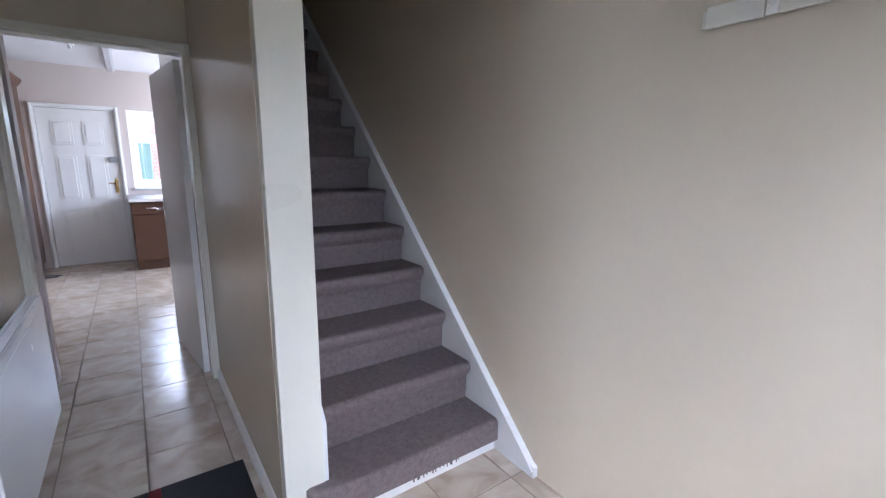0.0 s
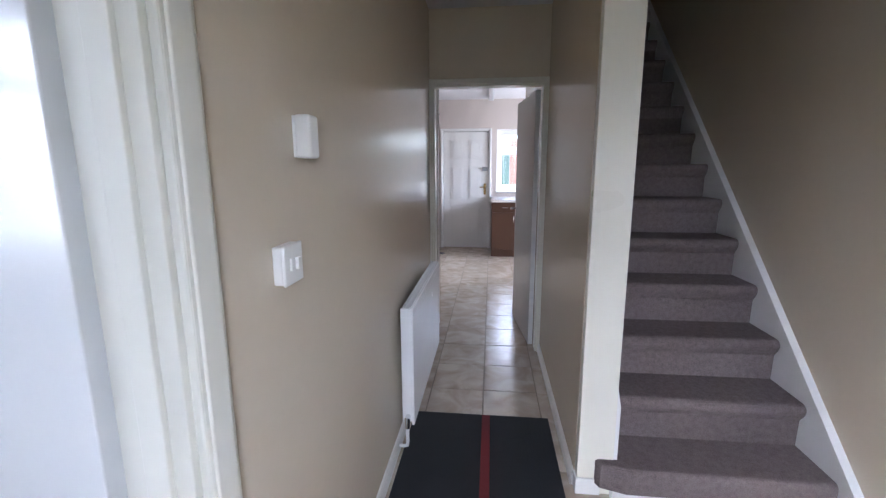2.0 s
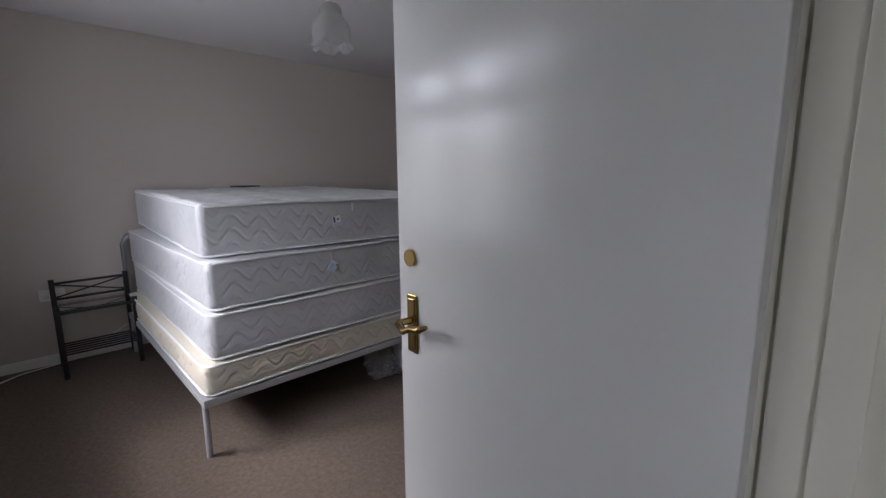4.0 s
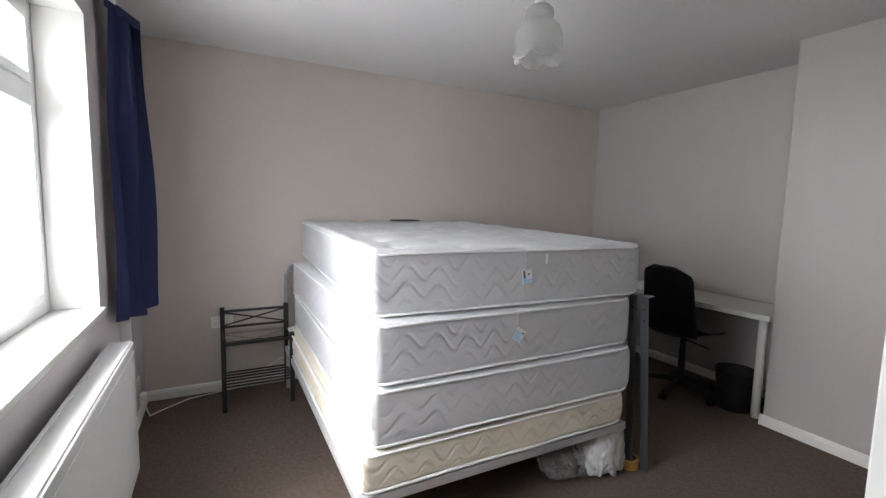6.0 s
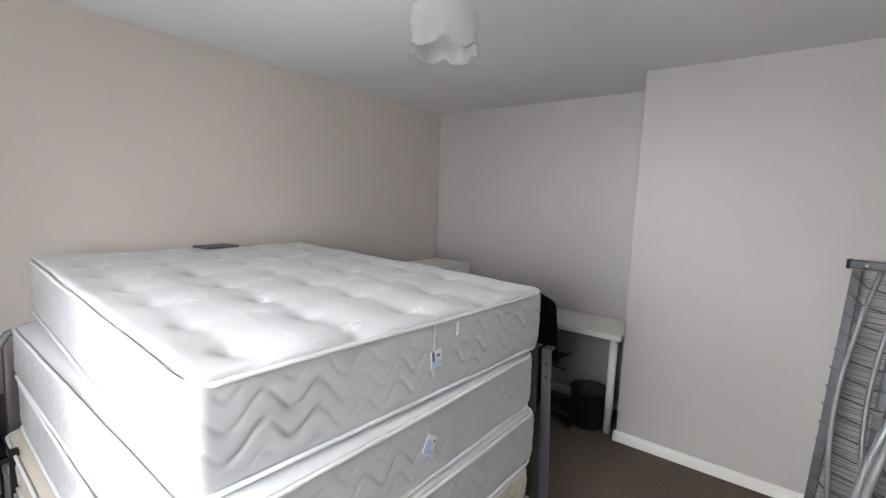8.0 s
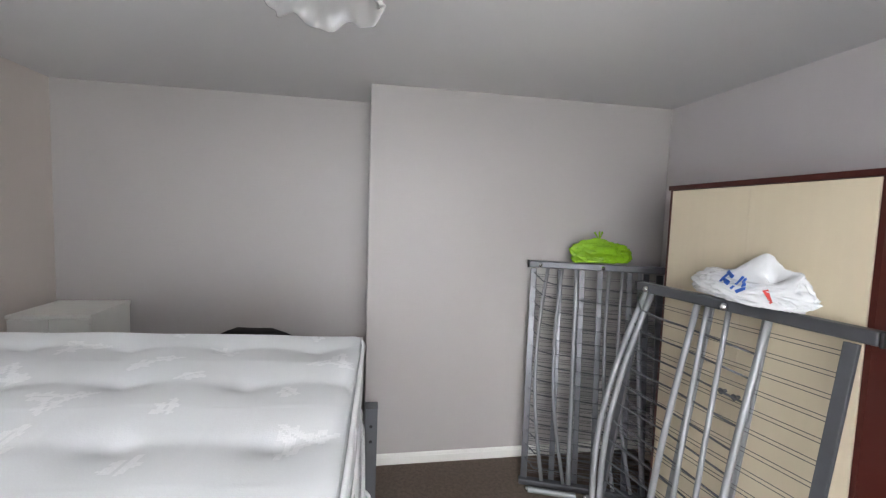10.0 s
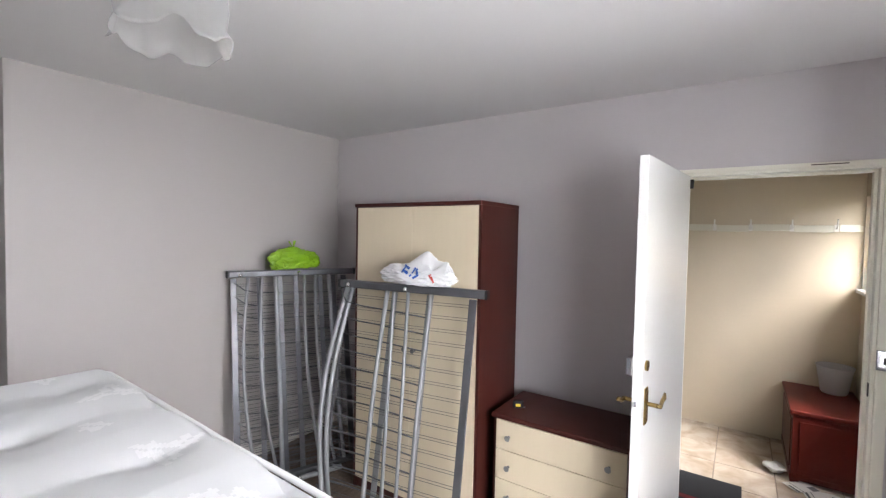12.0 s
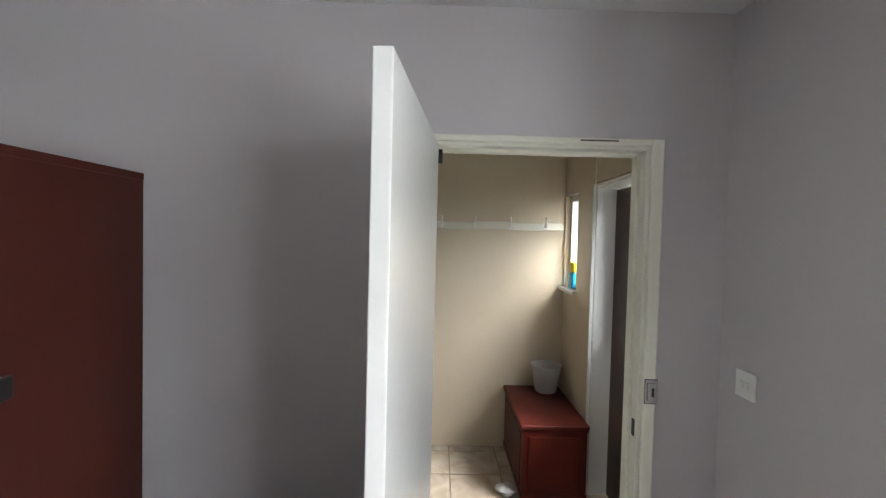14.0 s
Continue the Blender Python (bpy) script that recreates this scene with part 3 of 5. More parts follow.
for cx in (0.3, 0.7):
    for c, d in ((0.14, 0.72), (0.86, 1.42), (1.54, 1.84)):
        a, b = ax0 + wd * (cx - 0.14), ax0 + wd * (cx + 0.14)
        pn = part("panel", box((a, ya - 0.006, c), (b, ya, d), bevel=0.005), "gloss", kb)
        part("panel_field", box((a + 0.03, ya - 0.012, c + 0.03), (b - 0.03, ya - 0.006, d - 0.03), bevel=0.005), "gloss", pn)
part("backplate", box((ax1 - 0.07, ya - 0.01, 0.93), (ax1 - 0.035, ya, 1.12), bevel=0.003), "brass", kb, "brass handle plate")
part("lever", tube([(ax1 - 0.052, ya - 0.01, 1.06), (ax1 - 0.052, ya - 0.05, 1.06), (ax1 - 0.14, ya - 0.05, 1.06)], 0.008, 8), "brass", kb)
part("night_latch", box((ax1 - 0.1, ya - 0.04, 1.33), (ax1 - 0.01, ya, 1.40), bevel=0.004), "steel", kb, "grey metal night latch")

# ---- stairs ----
RISE, GO, Y1, ZT = 0.2065, 0.2204, 1.4535, 0.168
st = thing("staircase", (0, 0, 0), "carpeted stairs rising between two walls, white stringer", "stairs")
for i in range(13):
    y, z = Y1 + GO * i, ZT + RISE * i
    zb = z - RISE if i else 0.06
    xa = 0.72
    prof = [(y, zb), (y - 0.003, z - 0.085), (y - 0.012, z - 0.07), (y - 0.023, z - 0.058), (y - 0.031, z - 0.044), (y - 0.035, z - 0.030), (y - 0.034, z - 0.018), (y - 0.028, z - 0.008), (y - 0.018, z - 0.002), (y - 0.006, z), (y + GO + 0.004, z), (y + GO + 0.004, zb)]
    if i == 0:
        plan = [(0.635, 1.56), (0.635, 1.475), (0.65, 1.45), (0.75, y - 0.034), (1.54, y - 0.034), (1.54, y + GO + 0.004), (0.72, y + GO + 0.004), (0.72, 1.56)]
        bm = extrude(plan, "z", zb, z)
        rim = [e for e in bm.edges if all(abs(v.co.z - z) < 1e-4 for v in e.verts) and all(v.co.y < 1.53 for v in e.verts)]
        bmesh.ops.bevel(bm, geom=rim, offset=0.022, segments=4, affect="EDGES", profile=0.5)
    else:
        bm = extrude(prof, "x", xa, 1.54)
    part("carpeted_step", bm, "stair", st)
part("first_riser", box((0.70, Y1 - 0.012, 0.0), (1.54, Y1 + 0.03, 0.07), bevel=0.002), "gloss", st, "white painted riser foot below the frayed carpet")
rng = random.Random(5)
fray = bmesh.new()
for k in range(15):
    x = 1.06 + 0.017 * k + rng.uniform(-0.006, 0.006)
    add_box(fray, (x, Y1 - 0.038, 0.06 - rng.uniform(0.002, 0.014)), (x + rng.uniform(0.002, 0.006), Y1 - 0.033, 0.064))
tagged(part("frayed_edge", fray, "stair", st, "frayed carpet threads"), kind="stuff")
sl = RISE / GO
SY = 1.185
outl = [(SY, 0.0), (SY, 0.05), (SY + 0.04, 0.07), (4.4, 0.07 + sl * (4.36 - SY)), (4.4, sl * (4.4 - Y1) - 0.3), (1.75, 0.0)]
part("stringer", extrude(outl, "x", 1.54, XS), "gloss", st, "white painted wall stringer")
part("stringer_cap", extrude([(SY, 0.035), (SY + 0.04, 0.078), (4.4, 0.078 + sl * (4.36 - SY)), (4.4, 0.048 + sl * (4.36 - SY)), (SY + 0.05, 0.048), (SY + 0.015, 0.01)], "x", 1.53, XS), "gloss", st)
part("stringer", extrude([(1.53, 0.0), (1.53, 0.42), (4.4, 0.42 + sl * 2.85), (4.4, sl * 2.85 - 0.3), (1.9, 0.0)], "x", 0.6555, 0.72), "gloss", st)
part("end_post", box((0.562, 1.488, 0.0), (0.71, 1.532, 4.9), bevel=0.003), "cream_gloss", st, "cream gloss lining on the end of the wall")
part("post_foot", extrude([(0.60, 0.02), (0.725, 0.02), (0.725, 0.41), (0.71, 0.49), (0.60, 0.49)], "y", 1.4905, 1.53), "gloss", st)
part("post_plinth", box((0.556, 1.478, 0.0), (0.66, 1.536, 0.075), bevel=0.003), "gloss", st)


# ---- hall things ----
def radiator(name, length, height, depth, label):
    """A panel radiator along +x from its base corner, front towards -y, with ribs, top grille and valve."""
    ob = thing(name, (0, 0, 0), label, "radiator")
    part("panel", box((0, -depth, 0), (length, -depth + 0.014, height), bevel=0.006), "radiator", ob)
    part("back_panel", box((0.004, -0.016, 0.01), (length - 0.004, 0, height - 0.01), bevel=0.005), "radiator", ob)
    part("side_panel", box((0, -depth + 0.012, 0.02), (0.006, -0.002, height + 0.004), bevel=0.002), "radiator", ob)
    part("side_panel", box((length - 0.006, -depth + 0.012, 0.02), (length, -0.002, height + 0.004), bevel=0.002), "radiator", ob)
    gr = box((0.006, -depth + 0.012, height - 0.006), (length - 0.006, -0.008, height + 0.002), (0.006, -depth + 0.008, height - 0.002), (length - 0.006, -depth + 0.02, height + 0.007), (0.006, -0.02, height - 0.002), (length - 0.006, -0.008, height + 0.007), bevel=0.002)
    part("top_grille", gr, "radiator", ob)
    part("seam", box((0.012, -depth - 0.0015, height - 0.045), (length - 0.012, -depth, height - 0.04)), "radiator", ob)
    for x, s in ((-0.014, 1), (length + 0.014, -1)):
        part("valve", tube([(x + s * 0.03, -depth / 2, 0.05), (x - s * 0.012, -depth / 2, 0.05), (x - s * 0.012, -depth / 2, 0.0)], [0.012, 0.014, 0.011], 10), "chrome", ob, "chrome valve")
    return ob


r1 = radiator("radiator", 1.06, 0.60, 0.062, "white panel radiator on the hall wall")
r1.matrix_world = pose(XH + 0.026, 1.70, 0.135, 0, 0, 90)
part("pipe", tube([(-0.026, -0.031, 0.0), (-0.026, -0.031, -0.07), (-0.022, -0.028, -0.095), (-0.02, -0.01, -0.1), (-0.02, 0.022, -0.1)], 0.009, 8), "radiator", r1, "white bent pipe", True)
part("bracket", box((0.2, 0, 0.1), (0.24, 0.026, 0.5), bevel=0.002), "radiator", r1)
part("bracket", box((0.82, 0, 0.1), (0.86, 0.026, 0.5), bevel=0.002), "radiator", r1)

mt = thing("hall_runner_mat", (0.137, 1.02, 0.0), "black ribbed runner mat with a red stripe", "mat")
part("mat_panel", box((-0.375, -1.02, 0.0), (0.008, 1.02, 0.01), bevel=0.003), "mat", mt)
part("mat_panel", box((0.052, -1.02, 0.0), (0.375, 1.02, 0.01), bevel=0.003), "mat", mt)
part("stripe", box((0.008, -1.018, 0.0), (0.052, 1.018, 0.0105), bevel=0.002), "matred", mt, "dark red woven stripe")

sw = thing("light_switch", (XH, 0.636, 1.190), "white surface-mounted light switch on the hall wall", "switch")
part("pattress", box((0, -0.04, -0.041), (0.022, 0.04, 0.041), bevel=0.004), "plastic", sw)
part("plate", box((0.022, -0.043, -0.043), (0.029, 0.043, 0.043), bevel=0.003), "plastic", sw)
part("rocker", box((0.029, 0.004, -0.014), (0.037, 0.022, 0.012), bevel=0.002), "plastic", sw)
part("rocker", box((0.029, -0.022, -0.012), (0.034, -0.004, 0.014), bevel=0.002), "plastic", sw)
ch = thing("door_chime", (XH, 0.755, 1.460), "cream plastic door chime box on the hall wall", "door chime")
part("cover", box((0.004, -0.027, -0.048), (0.042, 0.025, 0.048), bevel=0.007, seg=3), "plastic", ch)
part("backplate", box((0, -0.025, -0.046), (0.005, 0.027, 0.046), bevel=0.001), "plastic", ch)
part("reset_pin", box((0.006, 0.024, -0.047), (0.018, 0.040, -0.042), bevel=0.001), "ink", ch, "small dark reset pin")

hr = thing("coat_hook_rail", (XS, 0.0, 1.765), "cream painted coat rail with hooks on the hall wall", "coat rail")
part("rail", box((-0.010, YF + 0.005, -0.022), (0, 0.69, 0.022), bevel=0.003), "cream_gloss", hr)
HY = (-0.55, -0.275, 0.0, 0.26, 0.52)
for k, (a, b) in enumerate(zip((YF + 0.01, *HY), (*HY, 0.69))):
    dz = (0.004, -0.003, 0.005, -0.004, 0.002, 0.0)[k]
    part("rail_block", box((-0.022, a + 0.016, -0.028 + dz), (-0.010, b - 0.016, 0.028 + dz), bevel=0.003), "cream_gloss", hr)
for k, y in enumerate(HY):
    hk = part("hook", tube([(-0.018, y, 0.0), (-0.05, y, 0.004), (-0.07, y, 0.03), (-0.066, y, 0.06), (-0.058, y, 0.07)], 0.006, 8), "plastic", hr, "white coat hook", True)
    part("hook_plate", box((-0.023, y - 0.014, -0.026), (-0.018, y + 0.014, 0.03), bevel=0.002), "plastic", hk)

cx = thing("wooden_chest", (0.80, -0.695, 0), "red-stained low wooden chest against the hall wall", "chest")
part("body", box((0.012, 0.01, 0.045), (0.742, 0.420, 0.470), bevel=0.004), "redwood", cx)
part("lid", box((0, 0, 0.474), (0.746, 0.436, 0.505), bevel=0.008, seg=3), "redwood", cx)
part("lid_bead", box((0.006, 0.006, 0.462), (0.744, 0.428, 0.4735), bevel=0.004), "redwood", cx)
part("end_panel", box((0.004, 0.05, 0.09), (0.0125, 0.38, 0.43), bevel=0.004), "redwood", cx)
part("front_panel", box((0.06, 0.4195, 0.09), (0.69, 0.427, 0.43), bevel=0.004), "redwood", cx)
part("skirt", box((0.008, 0.006, 0.02), (0.742, 0.425, 0.062), bevel=0.005), "redwood", cx)
for x, y in ((0.01, 0.008), (0.01, 0.372), (0.69, 0.008), (0.69, 0.372)):
    part("foot", box((x, y, 0), (x + 0.05, y + 0.05, 0.03), bevel=0.004), "redwood", cx)
bk = thing("plastic_bucket", (1.425, -0.565, 0.506), "translucent white plastic tub on the wooden chest", "bucket")
part("tub", lathe([(0.0, 0.002), (0.075, 0.0), (0.082, 0.012), (0.112, 0.2), (0.118, 0.203), (0.117, 0.208), (0.108, 0.204), (0.078, 0.016), (0.0, 0.012)], 28), "milk", bk, "", True)
pp = thing("crumpled_paper", (0.90, -0.20, 0.0), "crumpled white paper on the hall floor", "paper")
bm = bmesh.new()
bmesh.ops.create_icosphere(bm, subdivisions=3, radius=0.062)
for v in bm.verts:
    v.co += v.co * 0.45 * noise.noise(v.co * 22)
    v.co.z = max(0.0, v.co.z * 0.55 + 0.04)
part("ball", bm, "paper", pp)
for k, (x, y, a) in enumerate(((0.70, -0.42, 12), (0.68, -0.55, -20), (0.75, -0.33, 40))):
    nw = thing("leaflet", (x, y, 0.001 + 0.004 * k), "printed leaflet dropped on the hall floor", "leaflet", "leaflets by the chest", a)
    part("sheet", box((-0.06, -0.085, 0), (0.06, 0.085, 0.003), bevel=0.001), "paper", nw)
    part("print", box((-0.06, 0.06, 0.003), (0.02, 0.075, 0.0036), (-0.06, 0.035, 0.003), (0.05, 0.04, 0.0036), (-0.06, -0.08, 0.003), (-0.01, -0.03, 0.0036)), "ink", nw, "grey printed bars")
bg = thing("shopping_bag", (1.40, YF - 0.025, HW[2] + 0.004), "blue and yellow packet on the hall window board", "packet")
part("packet", box((-0.05, -0.02, 0), (0.05, 0.02, 0.12), bevel=0.012), "cyan", bg)
part("top_band", box((-0.046, -0.016, 0.12), (0.046, 0.016, 0.2), bevel=0.01), "yellow", bg)
ms = thing("meter_cable", (0.61, YF, 0.0), "thin dark cable beside the front door frame", "cable")
part("cable", tube([(0.27, 0.006, 0.0), (0.27, 0.006, 1.3), (0.27, 0.006, 2.2)], 0.004, 6), "plastic", ms)

# ---- kitchen things ----
kc = thing("base_cabinet", (0.19, 6.55, 0), "brown wood kitchen base cabinet with plinth", "cabinet")
part("body", box((0, 0.02, 0.12), (1.2, 0.78, 0.86), bevel=0.003), "oak", kc)
part("plinth", box((0.0, 0.06, 0), (1.2, 0.76, 0.118)), "oak", kc)
part("door", box((0.004, 0.0, 0.13), (0.4, 0.02, 0.70), bevel=0.004), "oak", kc)
part("drawer", box((0.004, 0.0, 0.71), (0.4, 0.02, 0.85), bevel=0.004), "oak", kc)
part("handle", tube([(0.15, 0.0, 0.78), (0.155, -0.025, 0.78), (0.25, -0.025, 0.78), (0.255, 0.0, 0.78)], 0.006, 8), "chrome", kc, "chrome bar handle", True)
part("handle", tube([(0.34, 0.0, 0.55), (0.34, -0.025, 0.555), (0.34, -0.025, 0.65), (0.34, 0.0, 0.655)], 0.006, 8), "chrome", kc, "chrome bar handle", True)
wt = thing("kitchen_worktop", (0.17, 6.52, 0.861), "dark kitchen worktop with a pale edge strip", "worktop")
part("slab", box((0, 0.004, 0), (1.26, 0.815, 0.038), bevel=0.004), "worktop", wt)
part("edge_strip", box((0, 0, 0.002), (1.26, 0.004, 0.036)), "white", wt, "pale worktop edging")
tc = thing("tall_cabinet", (-1.355, 6.66, 0), "tall brown wood kitchen cabinet with moulded cornice", "cabinet")
part("body", box((0, 0, 0.1), (0.60, 0.66, 2.2), bevel=0.003), "oak", tc)
part("cornice", extrude([(-0.01, 2.2), (0.61, 2.2), (0.65, 2.26), (0.65, 2.28), (-0.05, 2.28), (-0.05, 2.26)], "y", -0.05, 0.67), "oak", tc, "moulded wooden cornice")
part("plinth", box((0.02, 0.03, 0), (0.58, 0.58, 0.1)), "oak", tc)
part("door", box((0.005, -0.02, 0.11), (0.595, 0, 2.19), bevel=0.004), "oak", tc)
sl_ = thing("strip_light", (-0.12, 5.2, 2.5), "white fluorescent strip light on the kitchen ceiling", "ceiling light")
part("batten", box((-0.03, -0.65, -0.05), (0.03, 0.65, 0), bevel=0.006), "plastic", sl_)
part("tube", tube([(0, -0.6, -0.068), (0, 0.6, -0.068)], 0.013, 12), "milk", sl_)
part("end_cap", box((-0.02, -0.63, -0.085), (0.02, -0.6, -0.05)), "plastic", sl_)
part("end_cap", box((-0.02, 0.6, -0.085), (0.02, 0.63, -0.05)), "plastic", sl_)
ds = thing("door_mat_cable", (-0.66, 6.75, 0.0), "coil of dark hose on the kitchen floor", "hose")
part("coil", tube([(0.09 * math.cos(a), 0.05 * math.sin(a), 0.008) for a in np.linspace(0, 5.6, 18)], 0.008, 6), "ink", ds)

cl = thing("ceiling_light", (0.155, 5.45, 2.5), "grey strip light fitting on the kitchen ceiling", "ceiling light")
part("body", box((-0.045, 0, -0.05), (0.045, 1.6, 0), bevel=0.006), "rail", cl)
for y in (0, 1.57):
    part("end_cap", box((-0.047, y, -0.06), (0.047, y + 0.03, -0.002), bevel=0.005), "plastic", cl)
part("diffuser", box((-0.035, 0.03, -0.075), (0.035, 1.57, -0.05), bevel=0.012, seg=3), "rail", cl, "unlit ribbed diffuser")

# garden seen through the kitchen window
gf = thing("garden_fence", (0, 11.5, -0.15), "green stained board fence at the end of the garden", "fence")
for k in range(26):
    part("board", box((-2.5 + 0.2 * k, 0, 0), (-2.31 + 0.2 * k, 0.02, 1.9 + 0.02 * (k % 3)), bevel=0.003), "fence", gf)
bp_ = thing("brick_outbuilding", (0.62, 10.4, -0.15), "red brick pier of an outbuilding in the garden", "outbuilding")
part("core", box((0.01, 0.01, 0), (0.39, 0.8, 2.2)), "grout", bp_)
for k in range(29):
    for j in range(2):
        xx = 0.2 * j - (0.1 if k % 2 else 0)
        part("brick", box((max(0, xx), 0, 0.075 * k), (min(0.4, xx + 0.19), 0.09, 0.075 * k + 0.065), bevel=0.003), "brick", bp_)


# ---- bedroom things ----
def curtain(name, at, w, d, top, hem, seed, label):
    """Bunched cloth, pleated at the head and flaring to the hem."""
    ob = thing(name, at, label, "curtain", "navy bedroom curtains")
    bm = bmesh.new()
    n, mrows = 90, 26
    r = random.Random(seed)
    ph = [r.uniform(0, 6.28) for _ in range(4)]
    grid = []
    for j in range(mrows):
        v = j / (mrows - 1)
        z = top + (hem - top) * v
        sp = 0.78 + 0.22 * v
        row = []
        for i in range(n):
            u = i / (n - 1)
            f = math.sin(2 * math.pi * 2.2 * u + ph[0] + 0.35 * v) + 0.45 * math.sin(2 * math.pi * 7 * u + ph[1]) * max(0, 1 - 2.5 * v)
            x = (u - 0.5) * w * sp + 0.012 * math.sin(9 * u + 4 * v + ph[2])
            y = d * (0.5 - u) * 1.0 * sp + 0.028 * f * (0.6 + 0.5 * v) + 0.01 * math.sin(7 * v + 5 * u + ph[3])
            row.append(bm.verts.new((x, y, z + (0.012 * math.sin(6 * u + ph[2]) if j == mrows - 1 else 0))))
        grid.append(row)
    for a, b in zip(grid, grid[1:]):
        for i in range(n - 1):
            bm.faces.new((a[i], a[i + 1], b[i + 1], b[i]))
    bmesh.ops.solidify(bm, geom=bm.faces[:], thickness=0.003)
    part("cloth", bm, "navy", ob, "", True)
    bt = part("heading_tape", box((-w * 0.4, -0.006, top - 0.01), (w * 0.4, 0.012, top + 0.03), bevel=0.003), "navy", ob)
    bt.rotation_euler = (0, 0, -math.atan2(d, w))
    return ob


curtain("curtain", (-3.70, -0.625, 0), 0.35, 0.12, 2.29, 0.80, 3, "navy blue curtain bunched at the window's side")
curtain("curtain", (-1.56, -0.64, 0), 0.28, -0.05, 2.29, 0.80, 8, "navy blue curtain bunched at the window's side")
cp = thing("curtain_rail", (0, YF, 2.31), "white curtain rail over the bedroom window", "curtain rail")
part("track", box((-3.95, 0.05, 0), (-1.1, 0.075, 0.025), bevel=0.004), "upvc", cp)
for x in (-3.9, -2.5, -1.15):
    part("bracket", box((x, 0, 0.0), (x + 0.02, 0.05, 0.02)), "upvc", cp)

r2 = radiator("radiator", 1.5, 0.60, 0.10, "white double panel radiator under the bedroom window")
r2.matrix_world = pose(-1.80, YF + 0.03, 0.17, 0, 0, 180)
part("bracket", box((0.3, 0, 0.1), (0.34, 0.03, 0.5), bevel=0.002), "radiator", r2)
part("bracket", box((1.2, 0, 0.1), (1.24, 0.03, 0.5), bevel=0.002), "radiator", r2)
part("pipe", tube([(1.528, -0.05, 0.0), (1.528, -0.05, -0.17)], 0.008, 8), "radiator", r2, "white painted pipe")
pb = thing("boxed_pipe", (-3.80, YF, 0), "white boxed pipe rising from the bedroom floor", "pipe")
part("boxing", box((-0.03, 0, 0.0), (0.03, 0.05, 0.86), bevel=0.004), "gloss", pb)
part("cap", box((-0.034, 0, 0.86), (0.034, 0.054, 0.87), bevel=0.002), "gloss", pb)


def socket(at, axis, label, group="bedroom sockets"):
    ob = thing("wall_socket", at, label, "socket", group, 0 if axis == "y" else -90)
    pl = part("plate", box((-0.073, 0, -0.043), (0.073, 0.012, 0.043), bevel=0.003), "plastic", ob)
    for x in (-0.036, 0.036):
        part("switch", box((x - 0.008, 0.012, 0.012), (x + 0.008, 0.016, 0.03), bevel=0.001), "plastic", ob)
        part("pin_holes", box((x - 0.012, 0.0121, -0.018), (x - 0.006, 0.0127, -0.014), (x + 0.006, 0.0121, -0.018), (x + 0.012, 0.0127, -0.014), (x - 0.002, 0.0121, -0.006), (x + 0.002, 0.0127, 0.002)), "ink", ob)
    return ob


socket((-4.17, YF, 0.24), "y", "white double wall socket low on the front wall")
socket((XW, -0.225, 0.52), "x", "white double wall socket above the nightstand")
ps = thing("plug", (-4.20, YF + 0.012, 0.16), "white extension plug hanging by the socket", "plug")
part("body", box((-0.03, 0, -0.05), (0.03, 0.03, 0.02), bevel=0.006), "plastic", ps)
cb = thing("extension_cable", (0, 0, 0), "white cable trailing along the carpet to the bed", "cable")
part("flex", tube([(-4.2, -0.68, 0.11), (-4.21, -0.655, 0.02), (-4.3, -0.6, 0.006), (-4.42, -0.45, 0.006), (-4.47, -0.25, 0.006), (-4.47, 0.0, 0.03), (-4.485, 0.05, 0.12), (-4.48, 0.18, 0.2), (-4.47, 0.28, 0.2)], 0.0045, 6), "plastic", cb, "", True)
dw = thing("light_switch", (-0.519, YF, 1.226), "white double light switch by the bedroom door", "switch")
part("plate", box((-0.043, 0, -0.043), (0.043, 0.009, 0.043), bevel=0.003), "plastic", dw)
part("rocker", box((-0.02, 0.009, -0.012), (-0.004, 0.014, 0.012), bevel=0.002), "plastic", dw)
part("rocker", box((0.004, 0.009, -0.012), (0.02, 0.014, 0.012), bevel=0.002), "plastic", dw)

# nightstand of black metal
ns = thing("nightstand", (-4.41, -0.225, 0), "black metal nightstand with a glass shelf", "nightstand")
NX, NY = 0.30, 0.43
for x, y, h in ((0, 0, 0.635), (0, NY, 0.635), (NX, 0, 0.49), (NX, NY, 0.49)):
    lg = part("leg", box((x - 0.015, y - 0.015, 0.006), (x + 0.015, y + 0.015, h), bevel=0.002), "blackmetal", ns)
    part("cap", box((x - 0.016, y - 0.016, h), (x + 0.016, y + 0.016, h + 0.010), bevel=0.003), "blackmetal", lg)
    part("foot", box((x - 0.014, y - 0.014, 0), (x + 0.014, y + 0.014, 0.006)), "black", lg)
for z in (0.615, 0.50):
    part("back_rail", box((-0.008, 0.015, z - 0.008), (0.008, NY - 0.015, z + 0.008), bevel=0.002), "blackmetal", ns)
part("cross_bar", tube([(0, 0.012, 0.512), (0, NY - 0.012, 0.607)], 0.0055, 6), "blackmetal", ns)
part("cross_bar", tube([(0.004, 0.012, 0.607), (0.004, NY - 0.012, 0.512)], 0.0055, 6), "blackmetal", ns)
for y in (0, NY):
    part("side_rail", box((0.015, y - 0.007, 0.452), (NX - 0.015, y + 0.007, 0.470), bevel=0.002), "blackmetal", ns)
    part("side_rail", box((0.015, y - 0.007, 0.152), (NX - 0.015, y + 0.007, 0.170), bevel=0.002), "blackmetal", ns)
part("front_rail", box((NX - 0.008, 0.015, 0.450), (NX + 0.008, NY - 0.015, 0.470), bevel=0.002), "blackmetal", ns)
